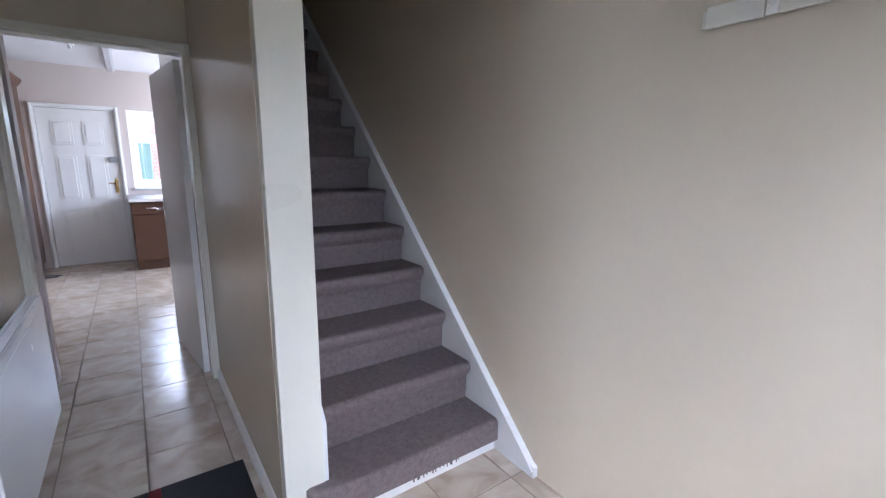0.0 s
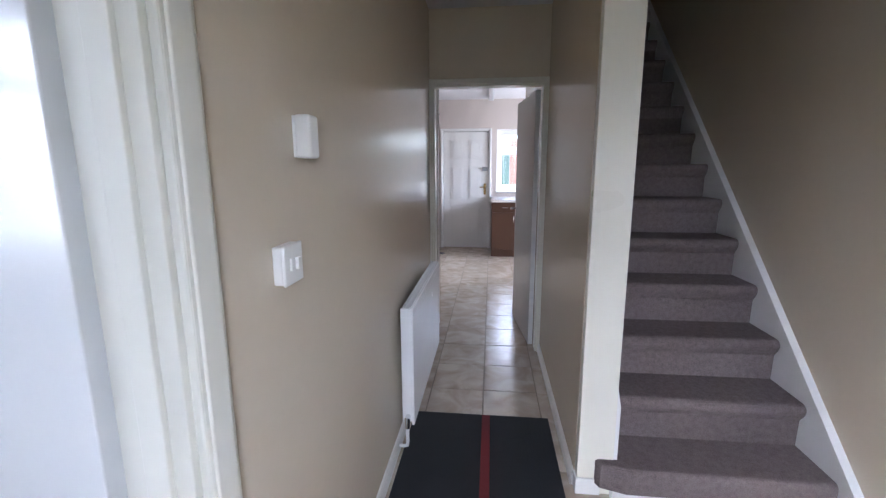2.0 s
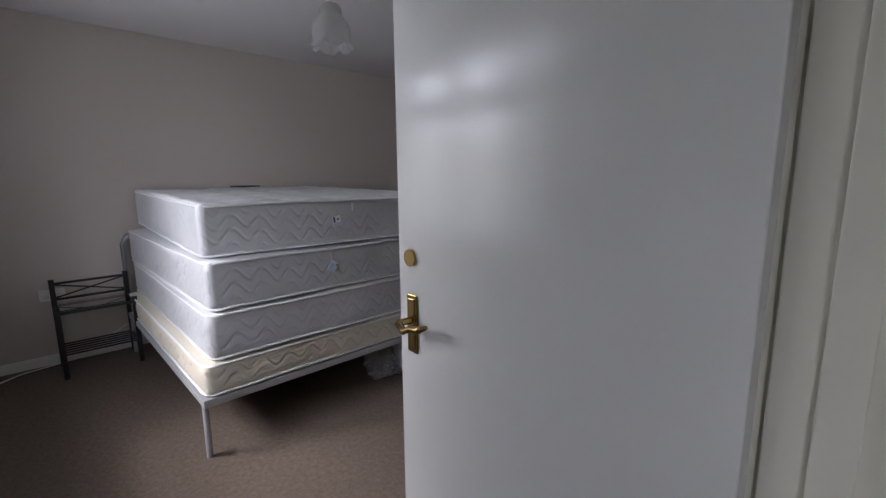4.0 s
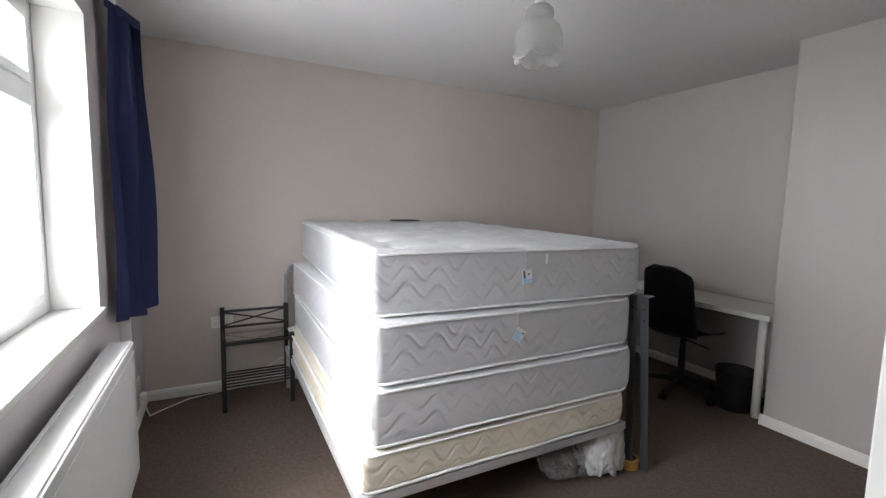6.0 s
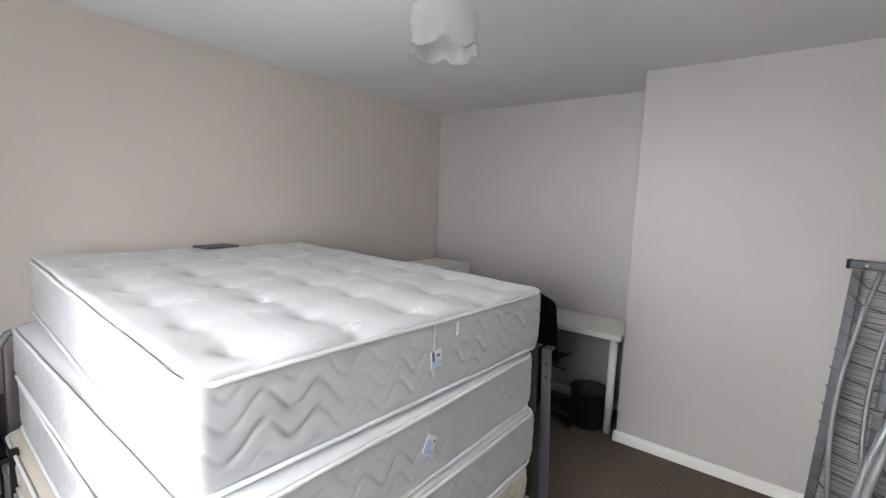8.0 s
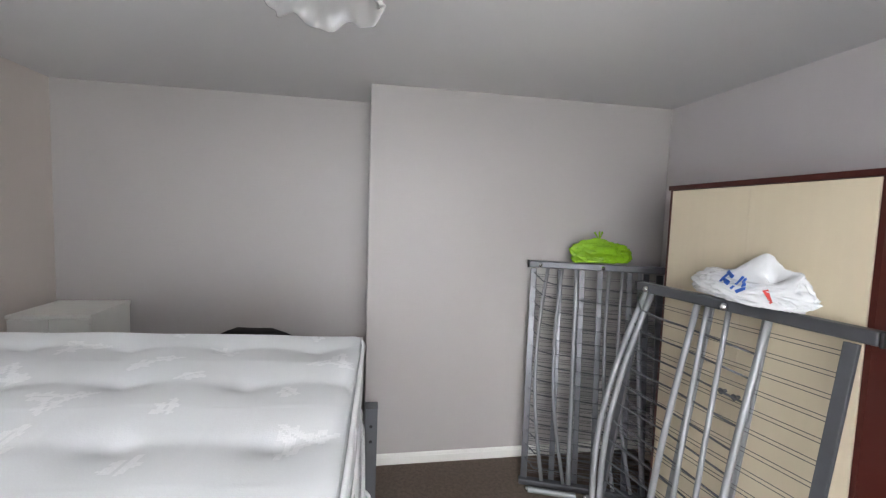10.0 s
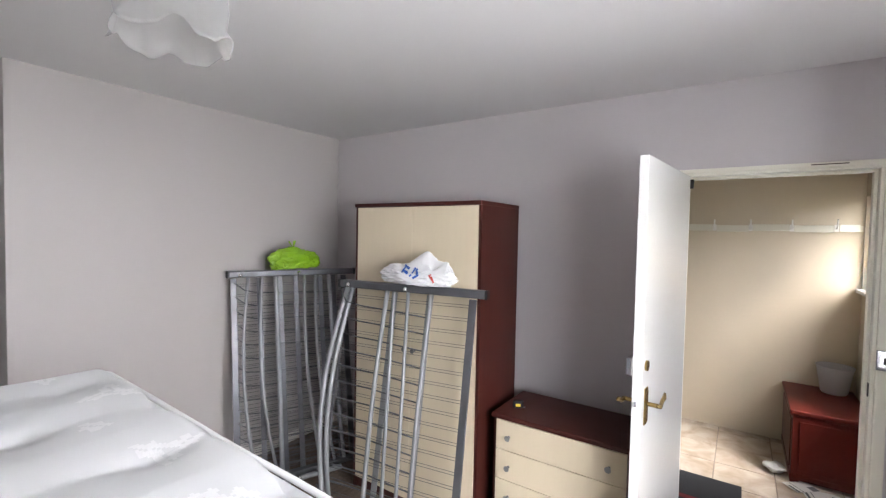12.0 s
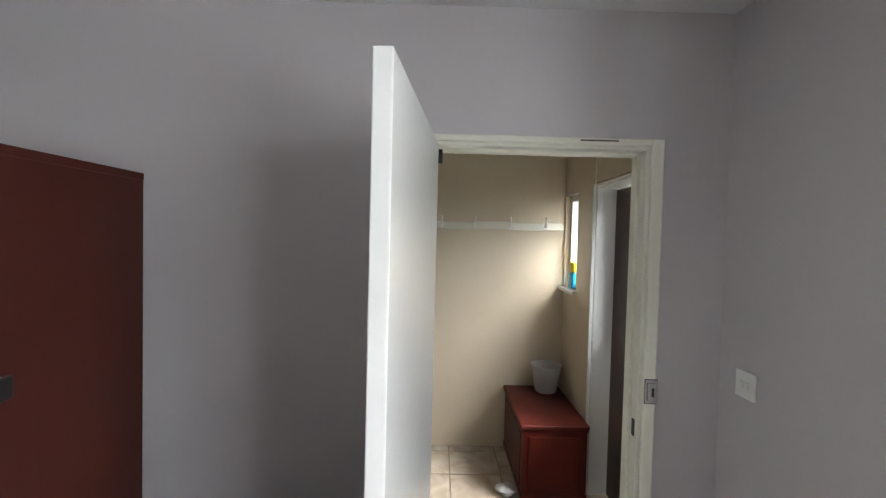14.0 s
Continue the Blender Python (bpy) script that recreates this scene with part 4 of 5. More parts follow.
part("shelf", box((0.008, 0.008, 0.471), (NX - 0.008, NY - 0.008, 0.477), bevel=0.001), "pane", ns, "clear glass shelf")
for k in range(6):
    part("rack_bar", tube([(0.012 + k * (NX - 0.024) / 5, 0, 0.165), (0.012 + k * (NX - 0.024) / 5, NY, 0.165)], 0.0065, 8), "blackmetal", ns)


# mattresses
def mattress(name, L, W, T, at, turn, label, top, side, tufts, wave, labels):
    """A soft rounded block with quilted sides, tufted top and corded edges. The local +x end is the foot."""
    ob = thing(name, at, label, "mattress", "stacked mattresses", turn)
    bm = bmesh.new()
    r, h = 0.034, (L / 2, W / 2, T / 2)
    tx, ty = (7, 5)

    def shape(p):
        q = Vector(p)
        inner = Vector([max(-h[i] + r, min(h[i] - r, q[i])) for i in range(3)])
        d = q - inner
        n = d.normalized() if d.length > 1e-6 else Vector((0, 0, 1))
        out = inner + n * r
        amp = 0.0
        if abs(n.z) > 0.75 and tufts and n.z > 0:
            gx, gy = (out.x / L + 0.5) * tx, (out.y / W + 0.5) * ty
            row = math.floor(gy)
            sx = gx + (0.5 if row % 2 else 0.0)
            dx, dy = (sx - math.floor(sx) - 0.5) * L / tx, (gy - row - 0.5) * W / ty
            rr = math.hypot(dx, dy)
            amp = 0.008 - 0.011 * math.exp(-((rr / 0.035) ** 2)) - 0.012 * math.exp(-((rr / 0.09) ** 2)) - 0.003 * math.exp(-((dy / 0.03) ** 2)) + 0.007 * noise.noise(out * 4)
        elif abs(n.z) < 0.6 and wave:
            s = out.y if abs(n.x) > abs(n.y) else out.x
            k = math.sin(math.pi * (out.z / 0.068 + 0.42 * math.sin(2 * math.pi * s / 0.134 + 0.9 * math.sin(5 * s)) + 0.18 * math.sin(2 * math.pi * s / 0.41) + 0.9 * s))
            gate = min(1.0, max(0.0, (0.5 * T - 0.028 - abs(out.z)) / 0.02))
            amp = gate * (0.0052 * (0.5 - math.exp(-((k / 0.27) ** 2))) * wave * min(1, max(0.1, 0.75 + 1.3 * noise.noise(Vector((s * 5, out.z * 9, at[2] * 7))))) + 0.004 * noise.noise(out * 6))
        return out + n * amp + Vector((0, 0, 0.006 * noise.noise(Vector((out.x * 2, out.y * 2, at[2] * 9)))))

    rng = random.Random(11)
    motifs = []
    for i in range(8):
        for j in range(6):
            x, y, a0 = -0.84 + 0.24 * i + rng.uniform(-0.04, 0.04), -0.60 + 0.235 * j + (0.11 if i % 2 else 0) + rng.uniform(-0.03, 0.03), rng.uniform(0, 6.28)
            motifs += [(x + 0.036 * math.cos(a0 + 2.1 * q), y + 0.036 * math.sin(a0 + 2.1 * q), a0 + 2.1 * q) for q in range(rng.choice((1, 2, 3)))]

    def woven(c):
        """Whether a place on the top lies in one of the satin leaf motifs."""
        for x, y, a in motifs:
            dx, dy = c.x - x, c.y - y
            if abs(dx) < 0.045 and abs(dy) < 0.045:
                u, v = dx * math.cos(a) + dy * math.sin(a), dy * math.cos(a) - dx * math.sin(a)
                w = math.atan2(v, u)
                if math.hypot(u / 0.034, v / 0.021) < 1 + 0.22 * math.cos(5 * w) and abs(v - 0.25 * u) > 0.0022:
                    return True
        return False

    def face(fix, sgn, na, nb, a, b):
        g = []
        for i in range(na + 1):
            row = []
            for j in range(nb + 1):
                p = [0, 0, 0]
                p[fix] = sgn * h[fix]
                p[a], p[b] = -h[a] + 2 * h[a] * i / na, -h[b] + 2 * h[b] * j / nb
                row.append(bm.verts.new(shape(p)))
            g.append(row)
        for i in range(na):
            for j in range(nb):
                f = bm.faces.new((g[i][j], g[i + 1][j], g[i + 1][j + 1], g[i][j + 1]))
                f.material_index = (2 if tufts and sgn > 0 and woven(f.calc_center_median()) else 0) if fix == 2 else 1

    nx, ny, nz = (300, 230, 12) if tufts else (30, 22, 10)
    face(2, 1, nx, ny, 0, 1)
    face(2, -1, 20, 16, 0, 1)
    face(0, 1, 260 if wave else 40, 40 if wave else 10, 1, 2)
    face(0, -1, 30, 8, 1, 2)
    face(1, -1, 300 if wave else 40, 30 if wave else 10, 0, 2)
    face(1, 1, 40, 8, 0, 2)
    bmesh.ops.remove_doubles(bm, verts=bm.verts, dist=0.0006)
    body = part("cover", bm, top, ob, "", True)
    body.data.materials.append(M[side])
    body.data.materials.append(M["satin"])
    for s in (1, -1):
        pts = []
        rc = 0.07
        for cxx, cyy, a0 in ((h[0] - rc, h[1] - rc, 0), (-h[0] + rc, h[1] - rc, 90), (-h[0] + rc, -h[1] + rc, 180), (h[0] - rc, -h[1] + rc, 270)):
            for k in range(6):
                a = math.radians(a0 + 18 * k)
                pts.append((cxx + (rc + 0.002) * math.cos(a), cyy + (rc + 0.002) * math.sin(a), s * (h[2] - 0.013) + 0.003 * math.sin(3 * a)))
        dense = []
        for p, q in zip(pts, pts[1:] + pts[:1]):
            m_ = max(1, int((Vector(q) - Vector(p)).length / 0.12))
            dense += [tuple(Vector(p).lerp(Vector(q), k / m_) + Vector((0, 0, 0.006 * noise.noise(Vector(p).lerp(Vector(q), k / m_) * 3 + Vector((0, 0, at[2])))))) for k in range(m_)]
        part("piping", tube(dense, 0.0062, 8, closed=True), "piping", ob, "white corded edge", True)
    for y, z, tilt, mat_, dark in labels:
        lb = part("label", box((h[0] + 0.009, -0.026, -0.029), (h[0] + 0.012, 0.026, 0.029), bevel=0.001), "piping", ob, "small white and blue sewn label")
        lb.matrix_local = pose(0, y, z, tilt, 0, 0)
        f0, f1 = h[0] + 0.012, h[0] + 0.0128
        part("print", box((f0, -0.024, -0.027), (f1, 0.024, -0.012), (f0, -0.024, -0.012), (f1, -0.006 if dark else 0.006, 0.012)), mat_, lb)
        part("emblem", box((f0, -0.021, -0.006), (f1 + 0.0002, -0.011, 0.026), (f0, 0.002, 0.004), (f1, 0.014, 0.012)) if dark else box((f0, 0.010, 0.010), (f1, 0.018, 0.018)), "ink", lb)
        part("seam", tube([(h[0] + 0.001, y - 0.004, -h[2] + 0.02), (h[0] + 0.002, y - 0.002, 0), (h[0] + 0.001, y - 0.004, h[2] - 0.02)], 0.0022, 6), side, ob)
        part("loose_thread", box((h[0] + 0.006, y + 0.10, h[2] - 0.075), (h[0] + 0.0085, y + 0.112, h[2] - 0.03), bevel=0.001) if dark else box((h[0] + 0.004, y - 0.01, h[2] - 0.02), (h[0] + 0.009, y + 0.012, h[2] - 0.008), bevel=0.002), "piping", ob)
    return ob


mattress("mattress", 1.90, 1.39, 0.168, (-3.41, 0.905, 0.400), 0, "cream worn thin mattress at the stack's bottom", "oldmat", "oldmat", False, 1.2, ())
mattress("mattress", 1.90, 1.38, 0.235, (-3.41, 0.945, 0.604), -0.4, "white quilted mattress in the stack", "damask", "border", False, 1.0, ())
mattress("mattress", 1.90, 1.37, 0.245, (-3.43, 0.945, 0.845), 0.3, "white quilted mattress in the stack, blue label", "damask", "border", False, 1.0, ((-0.034, 0.010, -33, "sky", False),))
m1 = mattress("mattress", 1.90, 1.42, 0.262, (-3.46, 1.01, 1.104), -2.0, "white tufted mattress on top of the stack", "damask", "border", True, 1.0, ((-0.006, 0.004, 8, "sky", True),))
m1.matrix_world = m1.matrix_world @ pose(0, 0, 0.012, 0, 0.9, 0)
top_v = np.array([v.co[:] for v in m1.children[0].data.vertices])
top_v = top_v[top_v[:, 2] > 0.08]

lp_ = m1.matrix_world.inverted() @ Vector((-4.31, 1.13, 1.25))
near_ = (abs(top_v[:, 0] - lp_.x) < 0.09) & (abs(top_v[:, 1] - lp_.y) < 0.12)
bz = (m1.matrix_world @ Vector((lp_.x, lp_.y, float(np.max(top_v[near_, 2]))))).z
sb = thing("dark_booklet", (-4.31, 1.13, bz - 0.003), "dark booklet lying on the top mattress", "booklet", "", 8)
part("cover", box((-0.07, -0.10, 0.0), (0.07, 0.10, 0.012), bevel=0.002), "ink", sb)

# bed base
be = thing("bed_frame", (-2.455, 0.195, 0), "pale grey metal double bed frame under the mattresses", "bed frame")
BL, BWd = 1.96, 1.42
part("end_rail", box((-0.03, 0.0, 0.275), (0.0, BWd, 0.315), bevel=0.004), "rail", be)
for y in (0.0, BWd - 0.03):
    part("side_rail", box((-BL, y, 0.275), (-0.03, y + 0.03, 0.315), bevel=0.004), "rail", be)
for k in range(12):
    part("slat", box((-0.18 - 0.155 * k, 0.03, 0.298), (-0.12 - 0.155 * k, BWd - 0.03, 0.310), bevel=0.002), "rail", be)
for x, y in ((-0.045, 0.015), (-0.045, BWd - 0.015), (-BL + 0.06, 0.015), (-BL + 0.06, BWd - 0.015), (-0.98, BWd / 2)):
    lg = part("leg", tube([(x, y, 0.0), (x, y, 0.28)], 0.015, 12), "rail", be)
    part("bolt", tube([(x + 0.014, y, 0.26), (x + 0.024, y, 0.26)], 0.007, 8), "chrome", lg)
part("headboard_frame", tube([(-BL - 0.015, 0.02, 0.3), (-BL - 0.015, 0.02, 0.85), (-BL - 0.015, 0.05, 0.91), (-BL - 0.015, 0.12, 0.935), (-BL - 0.015, BWd - 0.12, 0.935), (-BL - 0.015, BWd - 0.05, 0.91), (-BL - 0.015, BWd - 0.02, 0.85), (-BL - 0.015, BWd - 0.02, 0.3)], 0.016, 10), "steel", be, "grey tubular headboard", True)

# loose bed rails stood against the mattresses
for k, (x, y, lean) in enumerate(((-2.475, 1.778, 5.5), (-2.535, 1.725, 2.8))):
    rl = thing("loose_bed_rail", (x, y, 0), "dark grey steel bed rail stood on end", "bed rail", "loose bed rails")
    rl.matrix_world = pose(x, y, 0.002, lean, 0, 0)
    part("angle", extrude([(0, 0), (0.045, 0), (0.045, 0.004), (0.004, 0.004), (0.004, 0.05), (0, 0.05)], "z", 0, 0.965), "gunmetal", rl)
    part("end_plate", box((0.0, 0.0, 0.965), (0.046, 0.05, 0.969), bevel=0.001), "gunmetal", rl)
    for z in (0.84, 0.90):
        part("bolt_hole", tube([(0.022, -0.0006, z), (0.022, 0.0, z)], 0.006, 10), "black", rl)


# polythene bags
def crumple(p, o, size, peaks=()):
    """A point of the unit ball on a slack, creased bag; peaks: unit directions in which the film is pulled up, with how far."""
    ridge = lambda f, k: 1 - 2 * abs(noise.noise(p * f + o * k))
    d = 1 + 0.24 * noise.noise(p * 1.3 + o) + 0.11 * ridge(2.3, 1.3) + 0.07 * ridge(4.7, 2.1) + 0.035 * ridge(9.5, 0.7)
    q = Vector((p.x * size[0] * d, p.y * size[1] * d, max(-0.5, p.z) * size[2] * d))
    for way, far, wide in peaks:
        q += Vector(way) * far * math.exp(-((p - Vector(way).normalized()).length / wide) ** 2)
    return q


def soft_bag(name, at, size, seed, material, label, knot=True, peaks=()):
    ob = thing(name, at, label, "bag")
    bm = bmesh.new()
    bmesh.ops.create_icosphere(bm, subdivisions=6, radius=1)
    o = Vector((seed * 3.1, seed * 1.7, seed))
    for v in bm.verts:
        v.co = crumple(v.co.copy(), o, size, peaks)
    lo = min(v.co.z for v in bm.verts)
    for v in bm.verts:
        v.co.z -= lo
    hi = max(v.co.z for v in bm.verts)
    part("bag_body", bm, material, ob, "", True)
    if knot:
        bm = bmesh.new()
        for a in (0.4, 2.6, 4.2):
            add_tube(bm, [(-0.02, 0, hi * 0.8), (-0.02 + 0.010 * math.cos(a), 0.010 * math.sin(a), hi * 1.02), (-0.02 + 0.03 * math.cos(a), 0.03 * math.sin(a), hi * 1.22)], [0.016, 0.009, 0.014], 8, 0.35)
        part("knot", bm, material, ob, "", True)
    return ob


soft_bag("clear_plastic_bag", (-2.66, 1.42, 0), (0.13, 0.16, 0.12), 4, "clear", "crumpled clear plastic bag under the bed", False)
soft_bag("clear_plastic_bag", (-2.57, 1.56, 0), (0.10, 0.13, 0.20), 6, "poly", "crumpled clear plastic bag under the bed", False)
tr = thing("tape_roll", (-2.53, 1.745, 0), "roll of brown parcel tape on the carpet", "tape roll")
part("roll", lathe([(0.04, 0.0), (0.055, 0.0), (0.055, 0.05), (0.04, 0.05), (0.04, 0.0)], 24), "amber", tr)

# desk, chair, bin and cabinet in the alcove
dk = thing("desk", (-3.78, 2.965, 0), "white desk fitted into the alcove, round white legs", "desk")
part("desktop", box((0, 0, 0.69), (1.295, 0.465, 0.73), bevel=0.003), "white", dk)
for x, y in ((0.06, 0.06), (1.235, 0.06), (0.06, 0.41), (1.235, 0.41)):
    lg = part("leg", tube([(x, y, 0.012), (x, y, 0.69)], 0.027, 16), "white", dk, "", True)
    part("foot", tube([(x, y, 0.0), (x, y, 0.012)], 0.022, 16), "plastic", lg)
ca = thing("swivel_chair", (-3.05, 2.95, 0), "black plastic swivel chair pushed under the desk", "chair", "", -8)


def shell(pts_fn, nu, nv, t):
    bm = bmesh.new()
    g = [[bm.verts.new(pts_fn(i / nu, j / nv)) for j in range(nv + 1)] for i in range(nu + 1)]
    for i in range(nu):
        for j in range(nv):
            bm.faces.new((g[i][j], g[i + 1][j], g[i + 1][j + 1], g[i][j + 1]))
    bmesh.ops.solidify(bm, geom=bm.faces[:], thickness=t)
    return bm


def back_pt(u, v):
    z = 0.50 + 0.50 * v
    w = 0.25 * (1 - 0.1 * v) * (1 - max(0, (v - 0.85) / 0.15) ** 3 * 0.3)
    x = (u - 0.5) * 2 * w
    return (x, -0.20 - 0.05 * v + 0.35 * x * x * 2, z - 0.06 * max(0, abs(u - 0.5) * 2 - 0.6) * v)


def seat_pt(u, v):
    x, y = (u - 0.5) * 0.42 * (1 - 0.25 * max(0, v - 0.7)), -0.21 + 0.42 * v
    return (x, y, 0.465 + 0.05 * (2 * abs(u - 0.5)) ** 3 - 0.05 * max(0, v - 0.8) + 0.06 * max(0, 0.2 - v))


part("backrest", shell(back_pt, 20, 16, 0.025), "black", ca, "", True)
part("seat", shell(seat_pt, 18, 18, 0.035), "black", ca, "", True)
part("column", tube([(0, 0, 0.08), (0, 0, 0.25), (0, 0, 0.44)], [0.028, 0.024, 0.018], 14), "black", ca)
part("lever", tube([(0.02, 0, 0.42), (0.2, 0.03, 0.40)], 0.006, 8), "black", ca)
for k in range(5):
    a = k * 2 * math.pi / 5
    bs = part("base_arm", tube([(0, 0, 0.10), (0.15 * math.cos(a), 0.15 * math.sin(a), 0.085), (0.27 * math.cos(a), 0.27 * math.sin(a), 0.065)], [0.026, 0.02, 0.014], 10), "black", ca)
    part("castor", tube([(0.27 * math.cos(a) - 0.02 * math.sin(a), 0.27 * math.sin(a) + 0.02 * math.cos(a), 0.026), (0.27 * math.cos(a) + 0.02 * math.sin(a), 0.27 * math.sin(a) - 0.02 * math.cos(a), 0.026)], 0.026, 14), "black", bs)
bn = thing("waste_bin", (-2.70, 3.05, 0), "black plastic waste bin under the desk", "bin")
part("bin", lathe([(0.0, 0.0), (0.105, 0.0), (0.13, 0.27), (0.136, 0.275), (0.134, 0.285), (0.125, 0.28), (0.10, 0.012), (0.0, 0.01)], 26), "black", bn, "", True)
wc = thing("white_cabinet", (-4.48, 2.98, 0), "white melamine cabinet in the alcove corner", "cabinet")
part("body", box((0, 0.018, 0.05), (0.425, 0.44, 0.99), bevel=0.002), "white", wc)
part("top", box((-0.004, 0, 0.99), (0.43, 0.443, 1.012), bevel=0.003), "white", wc)
part("plinth", box((0.02, 0.04, 0), (0.405, 0.42, 0.05)), "white", wc)
for k in range(2):
    dr = part("door", box((0.004 + 0.21 * k, 0, 0.06), (0.21 + 0.21 * k, 0.017, 0.985), bevel=0.002), "white", wc)
    part("knob", tube([(0.185 + 0.05 * k, 0, 0.6), (0.185 + 0.05 * k, -0.02, 0.6)], 0.011, 12), "chrome", dr)

# glass lampshade on its flex
lp = thing("pendant_lamp", (-2.572, 1.035, H), "frilled white glass pendant lampshade under the ceiling", "pendant lamp")
part("ceiling_rose", lathe([(0.0, -0.03), (0.02, -0.03), (0.042, -0.018), (0.045, 0.0), (0.0, 0.0)], 24), "plastic", lp, "", True)
part("flex", tube([(0, 0, -0.03), (0, 0, -0.145)], 0.004, 8), "plastic", lp)
part("lamp_holder", lathe([(0.0, -0.138), (0.014, -0.138), (0.024, -0.158), (0.025, -0.192), (0.0, -0.192)], 20), "plastic", lp, "", True)
part("collar", lathe([(0.0, -0.191), (0.029, -0.191), (0.030, -0.205), (0.0, -0.205)], 20), "black", lp, "black shade ring", True)


def frill(i, a, r, z):
    k = max(0, (i - 8) / 5)
    return r * (1 + 0.05 * k * math.sin(6 * a)) + 0.004 * k * math.sin(13 * a), z + 0.011 * k * math.sin(6 * a + 0.8) + 0.004 * k * math.sin(12 * a)


prof = [(0.024, -0.205), (0.045, -0.21), (0.058, -0.225), (0.062, -0.245), (0.058, -0.262), (0.070, -0.276), (0.094, -0.296), (0.108, -0.325), (0.112, -0.355), (0.109, -0.38), (0.105, -0.398), (0.107, -0.416), (0.113, -0.43), (0.117, -0.438)]
prof = [(r * (0.93 if r > 0.08 else 1.0), z + 0.002) for r, z in prof]
part("shade", lathe(prof + [(r - 0.003, z + 0.001) for r, z in prof[::-1]], 72, lambda i, a, r, z: frill(i if i < 14 else 27 - i, a, r, z), 0.024), "shade", lp, "frilled white opal glass shade", True)

# wardrobe and chest of drawers
wb = thing("wardrobe", (-0.997, 1.188, 0), "mahogany wardrobe with two cream doors", "wardrobe")
WW, WD, WH = 0.925, 0.455, 1.847
part("side_panel", box((0, 0, 0), (WD, 0.018, WH - 0.022), bevel=0.001), "maho", wb)
part("side_panel", box((0, WW - 0.018, 0), (WD, WW, WH - 0.022), bevel=0.001), "maho", wb)
part("top_panel", box((-0.012, -0.002, WH - 0.022), (WD, WW + 0.002, WH), bevel=0.002), "maho", wb)
part("back_panel", box((WD - 0.008, 0.018, 0.02), (WD - 0.002, WW - 0.018, WH - 0.022)), "maho", wb)
part("plinth", box((0.02, 0.018, 0), (0.04, WW - 0.018, 0.07)), "maho", wb)
for k in range(2):
    y0_, y1_ = 0.02 + k * 0.4425, 0.4615 + k * 0.4425
    d_ = part("door", box((-0.004, y0_, 0.075), (0.014, y1_, WH - 0.025), bevel=0.0008), "maple", wb, "cream wood-effect door")
    part("knob", tube([(-0.004, 0.43 + 0.065 * k, 0.98), (-0.018, 0.43 + 0.065 * k, 0.98), (-0.030, 0.43 + 0.065 * k, 0.98)], [0.007, 0.008, 0.014], 14), "gunmetal", d_, "dark metal knob")
cd = thing("chest_of_drawers", (-0.955, 0.425, 0), "mahogany chest with cream drawers, metal knobs", "chest of drawers")
CW, CD, CH = 0.69, 0.395, 0.728
part("body", box((0.012, 0, 0), (CD, 0.018, CH - 0.025), (0.012, CW - 0.018, 0), (CD, CW, CH - 0.025), (CD - 0.01, 0.018, 0.02), (CD, CW - 0.018, CH - 0.025), (0.03, 0.018, 0.0), (0.05, CW - 0.018, 0.07)), "maho", cd)
part("top", box((-0.012, -0.008, CH - 0.025), (CD, CW + 0.008, CH), bevel=0.008, seg=3), "maho", cd, "mahogany top with rounded edge")
for k in range(4):
    zt = CH - 0.03 - 0.158 * k
    d_ = part("drawer", box((-0.004, 0.02, zt - 0.154), (0.014, CW - 0.02, zt), bevel=0.002), "maple", cd, "cream drawer front")
    for y in (0.095, CW - 0.095):
        part("knob", tube([(-0.004, y, zt - 0.08), (-0.018, y, zt - 0.08), (-0.030, y, zt - 0.08)], [0.007, 0.008, 0.015], 14), "steel", d_, "round metal knob")
tm = thing("tape_measure", (-0.83, 1.03, CH), "yellow and black tape measure on the chest", "tape measure", "", -62)
part("case", box((-0.03, -0.017, 0), (0.028, 0.017, 0.044), bevel=0.011, seg=3), "black", tm)
part("side_disc", box((-0.016, -0.0185, 0.012), (0.012, 0.0185, 0.030), bevel=0.004), "yellow", tm, "yellow side panel")
part("hook", box((0.026, -0.007, 0.004), (0.038, 0.007, 0.007)), "steel", tm)


